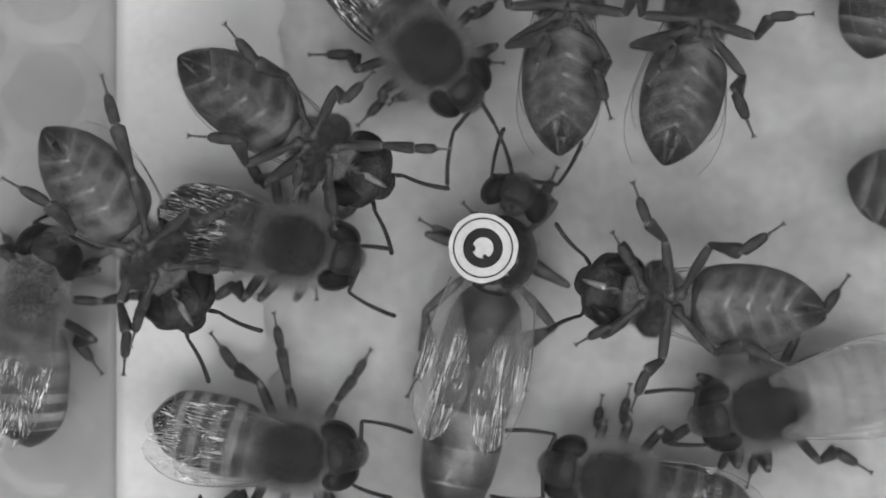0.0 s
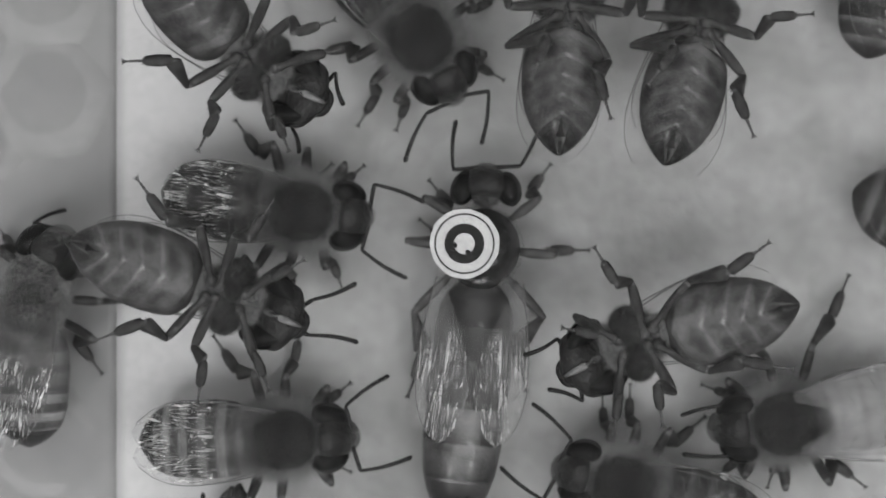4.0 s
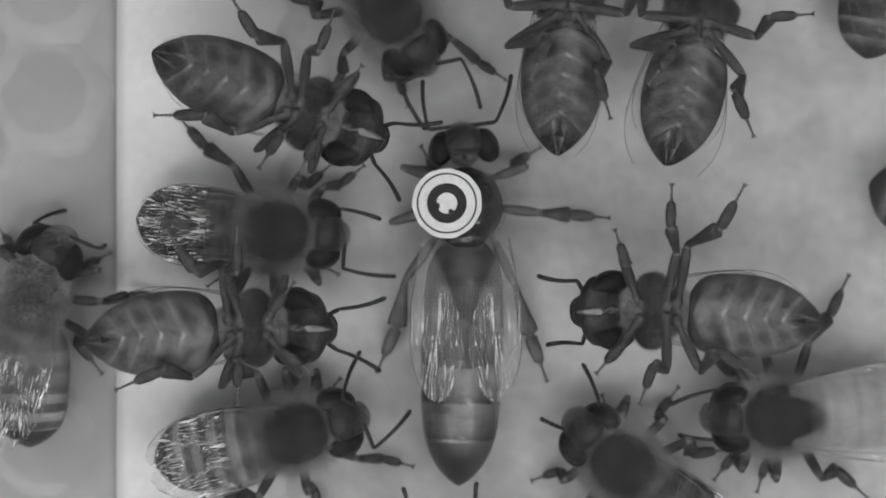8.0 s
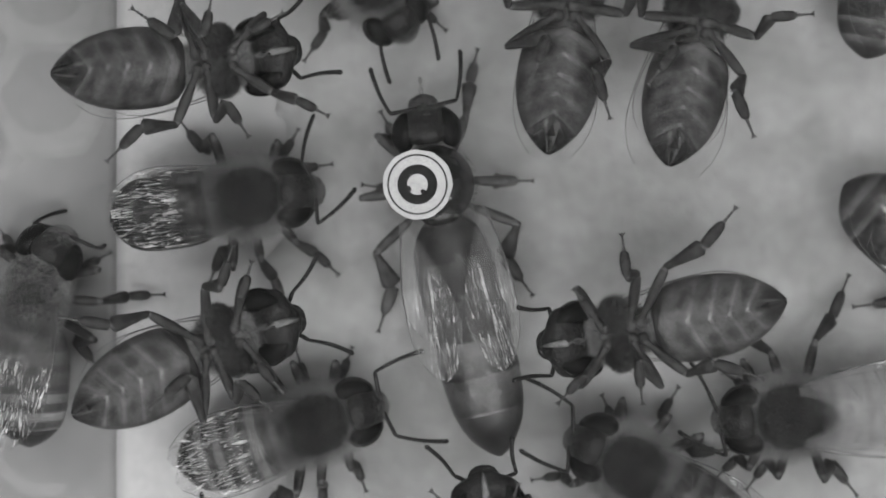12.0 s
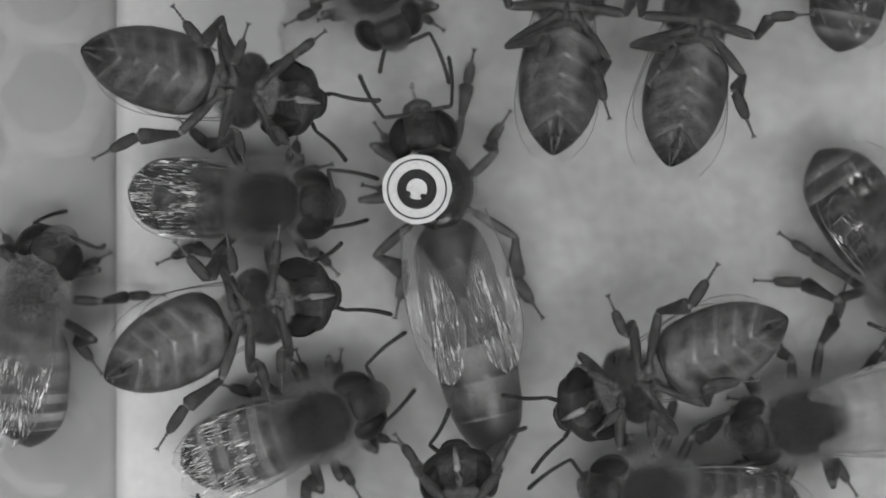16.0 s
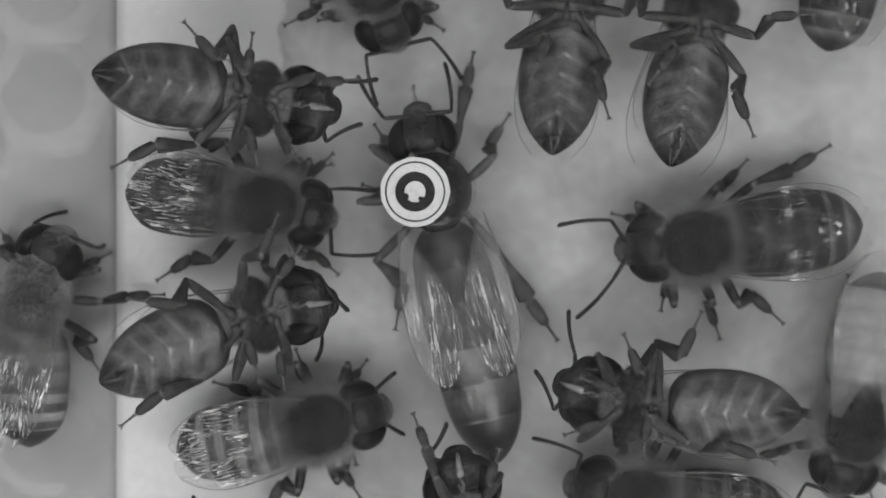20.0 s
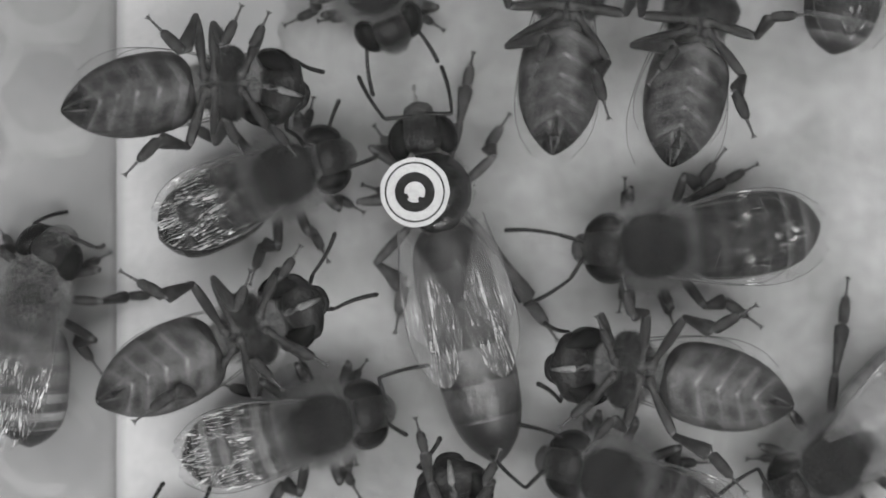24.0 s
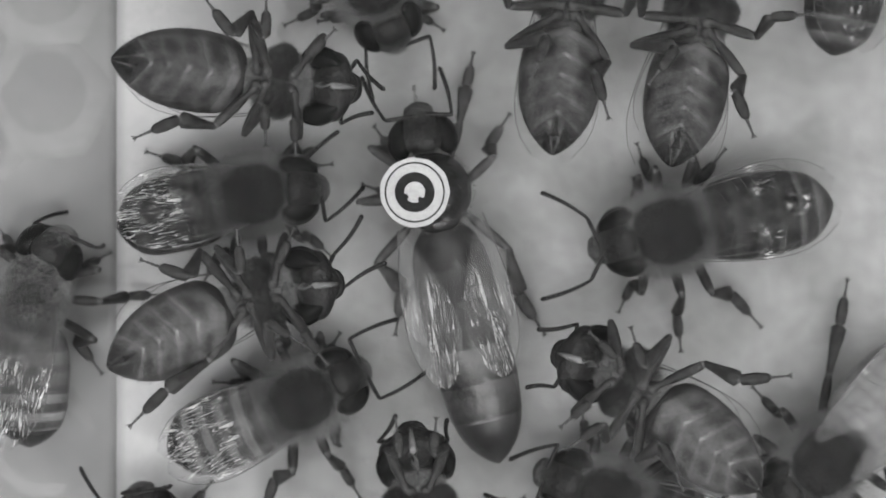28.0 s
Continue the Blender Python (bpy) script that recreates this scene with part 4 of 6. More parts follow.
ON_GLASS = "worker bee clinging to the glass, belly out"
bees = {
    "queen": Bee("queen_bee", "large queen bee with a white ringed tag on her back", False, 1.0, 11.8, 4, True, back=3.0, wing=7.6),
    "clinging_a": Bee("worker_bee", ON_GLASS, True),
    "clinging_b": Bee("worker_bee", ON_GLASS + ", pale abdomen", True, 1.03, dusky=True),
    "clinging_c": Bee("worker_bee", ON_GLASS + ", facing the queen", True, 1.02, dusky=True),
    "clinging_d": Bee("worker_bee", ON_GLASS + ", resting", True, 1.0, 5.4),
    "clinging_e": Bee("worker_bee", ON_GLASS + ", wing aside", True, 1.0, 5.3, spread=9),
    "clinging_f": Bee("worker_bee", ON_GLASS + ", behind the queen", True),
    "walker_a": Bee("worker_bee", "dark furry worker bee on the comb with folded shiny wings", False, 1.0, 5.0, 4, wing=6.0, clear=False, dusky=True),
    "walker_b": Bee("worker_bee", "furry worker bee on the comb with banded abdomen and glinting wings", False, 1.0, 5.2, 5, wing=6.5, clear=False),
    "walker_c": Bee("worker_bee", "furry worker bee on the comb facing the queen's head", False, 1.05, 5.6, 4, clear=False, dusky=True),
    "walker_d": Bee("worker_bee", "furry worker bee on the comb with large pale clear wings", False, 1.05, 5.6, 7, wing=8, pale=True),
    "walker_e": Bee("worker_bee", "furry worker bee on the comb with half-spread wings", False, 1.0, 5.6, 5),
    "walker_f": Bee("worker_bee", "furry worker bee resting on the comb with striped abdomen", False, 1.0, 5.6, 3, clear=False, fuzzy=True),
    "walker_g": Bee("worker_bee", "dark striped worker bee walking in over the comb", False, 1.08, 6.2, 6, wing=7.4, dusky=True),
    "walker_h": Bee("worker_bee", "furry worker bee coming up from below", False),
    "walker_i": Bee("worker_bee", "worker bee with a dark pointed abdomen tip", False, 1.0, 5.6, 5, dusky=True),
}
build_tag(bees["queen"])


def motions():
    bee_walk(bees['clinging_a'],
        rows=[(0, -5.62, 4.64, -32, 1.2, -0.8), (1, -4.72, 5.03, -25.7, -1.8, 1.1), (2, -4.85, 5.8, -48.3, -8.4, 5.5), (3, -7.29, 6.83, -42.1, 0.1, -0.1), (3.5, -7.54, 8.11, -34.1, 17.9, -9.7), (5.5, -11.27, 8.62, -57, -10.1, 6.4), (6, -12.16, 7.54, -56.9, -3.7, 1.9), (7, -7.29, 7.08, -30, -8.8, 4.8), (8, -6.13, 6.18, -20.8, 1.3, -0.8), (9, -7.16, 7.21, -13, 2.3, -1.4), (10, -7.8, 6.18, -18.6, 7, -4), (11, -8.96, 6.7, 3.7, 4.3, -2.7), (12, -10.24, 8.49, 6.1, 4, -2.7), (12.5, -9.85, 8.49, 4.1, -8.6, 5.4), (14.5, -8.31, 7.34, -8.8, 6.5, -4), (15, -8.44, 7.47, -14.5, 1, -0.6), (16, -9.08, 7.21, -12.5, 3.4, -2.3), (17, -8.19, 6.7, -15.3, 1.1, -0.7), (18, -7.93, 6.57, -13.4, -3, 1.8), (19, -8.57, 6.83, -13.8, -2, 1.2), (20, -8.44, 6.83, -9.1, 0.2, -0.1), (21, -8.57, 6.44, -1.9, -1.9, 1.2), (21.5, -8.7, 6.31, 1, -2, 1.4), (23.5, -10.24, 7.47, 9.8, -8.1, 4.5), (24, -9.85, 7.47, 1, -17.3, 9.7), (25, -9.34, 7.08, -17.5, -2, 1.2), (26, -8.44, 7.21, -14.1, 4.8, -2.9), (27, -7.93, 7.47, -10, 8.9, -5.2), (28, -7.54, 7.6, -6.8, 2.3, -1.4)],
        feet={'fore_a': [(0, 0.3, 4.4), (1, 0.1, 4.4), (2, -0.3, 4.3), (3, -3.5, 5.7), (3.5, -3.1, 5.8), (5.5, -6.7, 6.5), (6, -8.6, 6.4), (12, -7.1, 10.4), (17, -3.7, 7.4), (18, -3.7, 7.5), (19, -3.7, 7.5), (20, -3.8, 7.5), (21, -4.6, 8.4), (21.5, -4.6, 8.4), (23.5, -7.1, 10), (24, -7.7, 10.4), (25, -5.3, 7.6)],
              'fore_b': [(5.5, -11.8, 4.3), (12, -5.1, 5.9)],
              'hind_a': [(0, -9.6, 9.9), (1, -9.1, 9.1), (2, -6.6, 11.5), (3, -8, 11.5), (7, -9.3, 11.2), (8, -9.4, 11.2), (9, -9.9, 11.2), (10, -10.2, 11.2), (11, -13.9, 11.2), (12, -13.7, 10.6), (12.5, -14.6, 11.2), (14.5, -11.6, 11.2), (15, -11.1, 11.2), (16, -11.9, 10.7), (17, -11.8, 11), (18, -11.7, 10.7), (19, -11.8, 10.5), (20, -11.4, 10), (21, -11.2, 9.2), (21.5, -13.2, 10.9), (23.5, -13, 10.5), (24, -13, 10.2), (25, -12.1, 11.2), (26, -12.3, 11.2), (27, -12.1, 10.9), (28, -10.6, 11.2)],
              'hind_b': [(0, -11.2, 5), (1, -10.7, 4.1), (2, -9.3, 5.6), (3, -12.1, 9), (3.5, -12.2, 9), (5.5, -17.4, 10.2), (6, -19.4, 8.1), (7, -14.8, 6.9), (8, -12.7, 5.9), (9, -12.4, 5.9), (10, -11.6, 5.6), (12, -14.8, 3.9), (12.5, -14.5, 3.9), (14.5, -13.7, 5.6), (15, -13.8, 5.6), (16, -15.4, 4), (17, -15.2, 3.7), (18, -13.9, 3.6), (19, -15.1, 3.8), (20, -14.6, 3.6), (21, -14.9, 3), (21.5, -14.2, 3.4), (23.5, -14, 3.3), (24, -14, 3.3), (25, -15.3, 5.7), (26, -15.4, 5.1), (27, -14.4, 5), (28, -13.6, 4.9)],
              'mid_a': [(0, -3.1, 7.8), (1, -3.1, 7.8), (2, -2.1, 8.3), (3, -4.8, 9.5), (3.5, -4.8, 10.1), (5.5, -8.6, 10.7), (6, -8.8, 10.5), (7, -8.1, 11.5), (8, -4.8, 10.5), (9, -5.7, 10.5), (10, -5.8, 9.9), (11, -9.2, 11), (12, -10.2, 11.2), (12.5, -10.6, 11.5), (14.5, -8.2, 10.6), (15, -8.3, 10.7), (16, -8.6, 9.9), (17, -5.7, 11), (18, -7, 10), (19, -7.2, 9.8), (20, -8.4, 9.5), (21, -8, 9.5), (21.5, -8.8, 10.4), (23.5, -8.7, 10.9), (24, -8.9, 10.7), (25, -8.9, 11.2), (26, -8.8, 10.1), (27, -7.8, 11), (28, -7.8, 11.2)],
              'mid_b': [(0, -6.6, 2.1), (1, -6, 1.9), (2, -8.2, 4.1), (3, -7.3, 4), (3.5, -7.3, 4.6), (5.5, -14.2, 5), (6, -15.6, 6), (7, -11.2, 4.1), (8, -8.1, 3.6), (9, -7.1, 3.5), (10, -8.3, 3.5), (11, -8.1, 3.5), (12, -8.6, 5), (12.5, -8.7, 5.3), (14.5, -8.8, 3.5), (15, -8.7, 3.5), (16, -8.7, 3.5), (17, -8.6, 3.5), (18, -8.5, 3.5), (19, -8.2, 3.5), (20, -8.2, 3.6), (21, -6.6, 3.7), (21.5, -6.6, 3.7), (23.5, -8.5, 3.6), (24, -8.8, 4.1), (25, -10.2, 3.6), (26, -9.8, 3.8), (27, -9.6, 3.8), (28, -7.8, 4.6)]},
        feelers={'a': [(0, 0.8, 2.6), (1, 0.3, 2), (2, 0.2, 1.5), (3, -1.6, 3.6), (3.5, -3.3, 6.6), (5.5, -7.4, 4.3), (6, -7.1, 3.8), (7, -1.1, 5.8), (8, 0.3, 5.7), (9, -1.6, 8.4), (10, -3.1, 5.3), (11, -3.9, 9.3), (12, -6.3, 11.2), (12.5, -4.4, 9.5), (14.5, -3, 7.7), (15, -2.8, 7.4), (16, -2.1, 6.6), (17, -3.1, 6.3), (18, -2.4, 6.7), (19, -3, 7.2), (20, -2.9, 7.6), (21, -3.1, 7.6), (21.5, -3.3, 8.2), (23.5, -6.9, 10.6), (24, -5.3, 7.9), (25, -2.4, 6.5), (26, -2, 7.7), (27, -1.7, 7.3), (28, -2.6, 7.1)],
                 'b': [(0, -2.2, -0.5), (1, -2.6, 0.3), (2, -2.4, 0.5), (3, -3.8, 0.9), (3.5, -4.7, 4.3), (5.5, -11.6, 2.6), (6, -10.5, 2.6), (7, -2.7, 2.1), (8, -1.9, 2.1), (9, -2.6, 5.8), (10, -2.5, 2.3), (11, -3.9, 4.9), (12, -4.5, 7.9), (12.5, -4.6, 5.2), (14.5, -3.5, 6.1), (15, -3.4, 4.5), (16, -4.3, 3.9), (17, -3.2, 3.1), (18, -3.2, 3.6), (19, -3.9, 3.6), (20, -3.6, 5.6), (21, -3.8, 3), (21.5, -3.3, 4.5), (23.5, -5.9, 8.2), (24, -6.2, 4.6), (25, -3.9, 3.4), (26, -3.4, 5.1), (27, -3.4, 6.1), (28, -3.1, 6.1)]})
    bee_walk(bees['clinging_b'],
        rows=[(0, -13.19, -0.36, -53.6, -7.7, 5.2), (1, -12.55, -0.62, -42.7, -0.9, 0.6), (2, -11.78, -0.49, -28.3, 0.9, -0.5), (3, -11.78, -1.77, -40.1, -2.8, 2), (3.5, -10.37, -2.03, -28.7, -2.6, 1.7), (5.5, -8.44, -2.41, 1.4, -2.8, 1.8), (6, -8.7, -3.31, 0.9, -1.9, 1.1), (7, -8.44, -3.44, -1.2, -8.4, 5.4), (8, -8.7, -3.57, 2.3, -4.8, 2.9), (9, -8.7, -4.08, 0.9, -1.9, 1.2), (10, -8.83, -3.82, 12.3, 2.1, -1.4), (11, -9.34, -3.95, 17.7, -4.9, 2.7), (12, -9.98, -4.21, 22.2, -8.4, 4.8), (12.5, -9.21, -3.57, 21.5, -6.8, 3.9), (14.5, -8.96, -3.05, 24.3, -0.8, 0.5), (15, -8.7, -2.67, 22.8, -2, 1.3), (16, -8.44, -2.67, 18.4, -14.1, 8.3), (17, -8.96, -2.93, 24.2, -19.6, 11.1), (18, -9.85, -3.57, 18.9, -8.9, 5.3), (19, -8.31, -2.8, 13, -15.1, 9.3), (20, -8.57, -3.05, 18.2, -12.4, 6.3), (21, -8.44, -2.93, 13.9, -11.2, 7), (21.5, -8.19, -3.05, 15.2, -7.1, 4.2), (23.5, -8.7, -3.82, 23, -2.4, 1.6), (24, -8.83, -3.7, 24.6, -1.3, 0.8), (25, -8.83, -3.18, 22.6, -1.6, 1), (26, -8.7, -3.31, 20.1, -5.4, 3.3), (27, -8.7, -2.67, 19.5, -10.2, 6.1), (28, -8.31, -2.16, 18, -13.8, 8.6)],
        feet={'fore_a': [(5.5, -5.8, 0), (6, -6.5, -1.1), (7, -6.2, -1.2), (8, -6.6, -1.5), (19, -6.3, 0.1), (28, -6.6, 0.9)],
              'fore_b': [(3.5, -7.7, -6.2), (5.5, -4.6, -6.2), (6, -5, -6), (7, -5.2, -5.8), (8, -5.8, -5.5), (11, -7.3, -6.3), (12, -7.1, -6.3), (12.5, -7.1, -6.5), (14.5, -5.2, -4.1), (15, -7.1, -6), (16, -7.1, -6.1), (17, -7.2, -6), (18, -6.8, -6.2), (19, -7, -6), (20, -7, -6.2), (21, -7, -6.2), (23.5, -6.7, -6.5)],
              'hind_a': [(0, -15.3, 8.5), (1, -15.3, 8.3), (2, -15.1, 8), (3.5, -13.5, 3.1), (5.5, -12.8, 2.6), (7, -12.6, 2), (8, -12.2, 0.8), (9, -12.1, 0), (10, -12.1, -0.2), (11, -15.6, -1.3), (12, -16.9, -3), (12.5, -16.7, -2.2), (14.5, -11.9, 0), (15, -11.8, 0.3), (16, -11.8, 0.3), (17, -13.7, -2.2), (18, -13.9, -2.5), (19, -13.6, -2), (20, -13.9, -2.2), (21, -13.6, -2.3), (21.5, -13.6, -2.3), (23.5, -15.6, -1.2), (24, -14.2, -1), (25, -13.7, -1.2), (26, -14.4, 0), (27, -13.6, -0.2), (28, -13.3, -0.5)],
              'hind_b': [(0, -19.4, 3.1), (1, -18.9, 2), (3, -18.5, 0.5), (3.5, -18.4, 0.4), (5.5, -14.4, -6.2), (6, -14.4, -6.2), (7, -14.4, -6.2), (8, -14.4, -6.2), (9, -14.7, -7.3), (10, -14.4, -7.3), (11, -13.1, -6.8), (12, -12.9, -7), (12.5, -13.9, -9.6), (14.5, -12.5, -8.8), (15, -12.6, -8.8), (16, -12.6, -8.8), (17, -12.4, -8.7), (18, -15.4, -9.3), (19, -14.1, -8), (20, -14.2, -7.8), (21, -14.2, -8), (21.5, -14.2, -8), (23.5, -13.6, -7.7), (24, -13.6, -7.6), (25, -13.7, -7.7), (26, -13.6, -7.7), (27, -13.8, -7.8), (28, -13.8, -7.8)],
              'mid_a': [(3.5, -8.2, 0), (5.5, -8.3, 3), (7, -8.7, -0.5), (8, -9.1, 0.9), (9, -9.1, 0.6), (10, -9.1, 1.1), (11, -9.4, -0.3), (12, -9.3, 0.1), (12.5, -9.9, -1.1), (14.5, -10.1, -0.5), (15, -9.9, 0), (16, -9.6, 0.8), (17, -9.9, -0.2), (18, -10.1, -0.2), (19, -7.2, 1.8), (20, -7.3, 1.5), (21, -7.6, 1.1), (21.5, -7.8, 0.9), (23.5, -8.6, -1.2), (24, -8.5, -1), (25, -10.1, -1.5), (26, -10.7, 0.1), (27, -9.8, -0.5), (28, -9.1, 0.8)],
              'mid_b': [(0, -14.1, -5.5), (1, -13.2, -5.8), (2, -14.2, -4.7), (3, -13.9, -5.3), (3.5, -14.3, -4.6), (5.5, -8.8, -6.6), (6, -8.7, -7), (7, -8.8, -7), (8, -9.1, -6.8), (9, -9.1, -7), (10, -7.8, -7.3), (11, -7.7, -7.1), (12, -7.6, -7.1), (12.5, -7.5, -7), (14.5, -7.7, -6.8), (15, -7.7, -7), (16, -7.6, -6.8), (17, -8, -6.8), (18, -8, -6.8), (19, -8, -6.8), (20, -8.1, -5.8), (21, -8.2, -6.2), (21.5, -7.5, -6.7), (23.5, -7.1, -6.3), (24, -7.1, -6.2), (25, -7.2, -6), (26, -7.3, -6), (27, -7.3, -5.5), (28, -6.2, -4.2)]},
        feelers={'a': [(0, -7.4, -3.9), (1, -8.4, -1), (2, -5.4, -0.3), (3, -5.2, -2.4), (3.5, -4.3, -1.7), (5.5, -1.7, -0.4), (6, -4.1, 0.4), (7, -2.2, -0.9), (8, -2, -2), (9, -1.9, -2.8), (10, -5, 0), (11, -4.1, -1.3), (12, -5.5, 0), (12.5, -4.2, -0.2), (14.5, -5.7, 0), (15, -3.3, 1.5), (16, -4.5, 0.3), (17, -5.2, -0.8), (18, -5.4, -1.1), (19, -2.4, 0.5), (20, -4.2, -2.8), (21, -4.9, 0.3), (21.5, -2.3, 0.3), (23.5, -4.3, 0.8), (24, -4.7, 1), (25, -3, -0.9), (26, -3.2, 0.3), (27, -4.5, 0), (28, -3.3, 2)],
                 'b': [(0, -10.3, -6.4), (1, -7.2, -5), (2, -5.4, -3.6), (3, -5.7, -5.4), (3.5, -3.6, -4.2), (5.5, -2.3, -5.2), (6, -2, -4), (7, -2.1, -4.8), (8, -2.2, -5.8), (9, -2, -6.1), (10, -2.2, -2.5), (11, -3.6, -5), (12, -3.7, -4.8), (12.5, -3.9, -4.1), (14.5, -2.8, -0.9), (15, -2.4, -2), (16, -1.9, -3), (17, -4.7, -3.3), (18, -3.6, -3.2), (19, -1.5, -2.9), (20, -5.7, -5), (21, -2.8, -2.5), (21.5, -1.5, -3.1), (23.5, -2.7, -2.6), (24, -2.8, -2), (25, -2.6, -4.2), (26, -2.1, -3.8), (27, -3.2, -1.8), (28, -2.5, -0.6)]})
    bee_walk(bees['walker_a'],
        rows=[(0, -7.05, 0.16, -14, 1.7, -1), (1, -7.32, 0.29, -31.1, -10.8, 6.3), (2, -9.19, 2.43, -38.4, -10.1, 6), (3, -8.65, 1.36, -30.7, 0.5, -0.3), (3.5, -6.92, 1.5, -9.9, 2, -1.3), (5.5, -6.52, 2.56, -1.9, 4.1, -2.7), (6, -7.85, 2.03, -0.6, 1.6, -0.9), (7, -7.72, 1.36, 4, 6.7, -3.8), (8, -7.85, 0.83, -4.2, 2, -1.1), (9, -8.12, 1.09, 4.2, 7.9, -4.1), (10, -8.65, 1.09, -4, 1.6, -0.9), (11, -8.12, 0.83, -5.1, 4.2, -2.1), (12, -9.19, 2.43, 7.8, -3.3, 2), (12.5, -8.25, 2.16, 5.5, 1.9, -1.1), (14.5, -8.12, 2.16, -0.4, -6.3, 3.8), (15, -8.79, 2.56, 8.4, -4.6, 2.8), (16, -8.25, 2.16, -2.4, 5.4, -3.3), (17, -8.52, 2.16, -5.4, -1.3, 0.9), (18, -8.65, 1.9, -8.1, -1.9, 1.2), (19, -8.12, 2.16, -0, 0, 0), (20, -8.38, 2.03, -9, -5.9, 4), (21, -8.12, 1.76, 2.8, 0.9, -0.5), (21.5, -8.52, 1.5, -0.8, -4.1, 2.8), (23.5, -7.98, 2.16, 5.2, -4.6, 2.6), (24, -7.45, 3.5, 23.6, -7.3, 4.1), (25, -8.25, 2.43, 4.5, -17.4, 10.7), (26, -8.38, 2.03, -0.9, -12.2, 7.3), (27, -8.38, 2.43, 3.3, -14.7, 9.1), (28, -8.92, 2.56, 9.8, -7.7, 4.7)],
        feet={'fore_a': [(3, -6.3, 1.9)],
              'fore_b': [(0, -6.1, -2.4), (5.5, -6.4, 0.2)],
              'hind_a': [(3.5, -13, 7.1), (6, -12.8, 6.5), (11, -12.8, 6.3), (15, -12.8, 6.3), (25, -14.7, 5.1), (27, -14.3, 4.7), (28, -14.3, 4.7)],
              'hind_b': [(16, -13.8, -0.7), (18, -13.8, -0.6), (20, -13.8, -1.5)],
              'mid_a': [(3.5, -5.4, 4.1), (5.5, -5.4, 4.1), (6, -5.4, 4.1), (11, -5.4, 4.1), (15, -5.4, 4.1), (18, -5.4, 4.1), (20, -5.4, 4.1), (21.5, -5.4, 4.1), (25, -5.4, 4.1), (27, -5.4, 4.1), (28, -5.4, 4.1)],
              'mid_b': [(0, -8.9, -2.2)]},
        feelers={'a': [(0, -2.5, 0), (1, -2.6, -2.9), (2, -4.4, -0.5), (3, -2.2, 0.6), (3.5, -0.9, 1.7), (5.5, -1.4, 3.3), (6, -4.1, 3.4), (7, -3.4, 3.1), (8, -2.9, 1.4), (9, -4.1, 2.6), (10, -2.8, 2.7), (11, -3.4, 1.5), (12, -6.1, 6.4), (12.5, -2.8, 3.8), (14.5, -3, 4.6), (15, -5.4, 4.9), (16, -3, 3.3), (17, -3.6, 2.6), (18, -3.4, 3.8), (19, -2.6, 4.8), (20, -3.1, 2.7), (21, -3, 3.4), (21.5, -3.8, 4.1), (23.5, -4.5, 5.7), (24, -4.9, 7.1), (25, -2.8, 4.7), (26, -2.6, 3.4), (27, -3.5, 2.2), (28, -4.9, 5.6)],
                 'b': [(0, -2.2, -3.2), (1, -6.1, -5), (2, -7.2, -3.2), (3, -4.6, -2.8), (3.5, -1.7, -1.8), (5.5, -1.8, -0.4), (6, -3.1, 0.8), (7, -2.8, 0), (8, -2.2, -1.3), (9, -3.2, 0.9), (10, -3.8, -1.8), (11, -3, -1.5), (12, -4.1, 2.9), (12.5, -3, -0.2), (14.5, -3.3, -0), (15, -4.1, 2.5), (16, -3.5, 1.4), (17, -3.6, -0.2), (18, -3.7, -0.1), (19, -2.5, 1.9), (20, -2.7, -0.2), (21, -2.8, 0.9), (21.5, -3, 1.4), (23.5, -3.8, 1.8), (24, -3.2, 4.4), (25, -3, 0.7), (26, -2.8, -0.7), (27, -4.4, -1), (28, -3.7, 3)]}, nods=[(0, -8), (11, -8), (12, -28), (12.5, -12), (14.5, -12), (15, -28), (18, -30), (19, -12), (25, -20), (28, -24)])
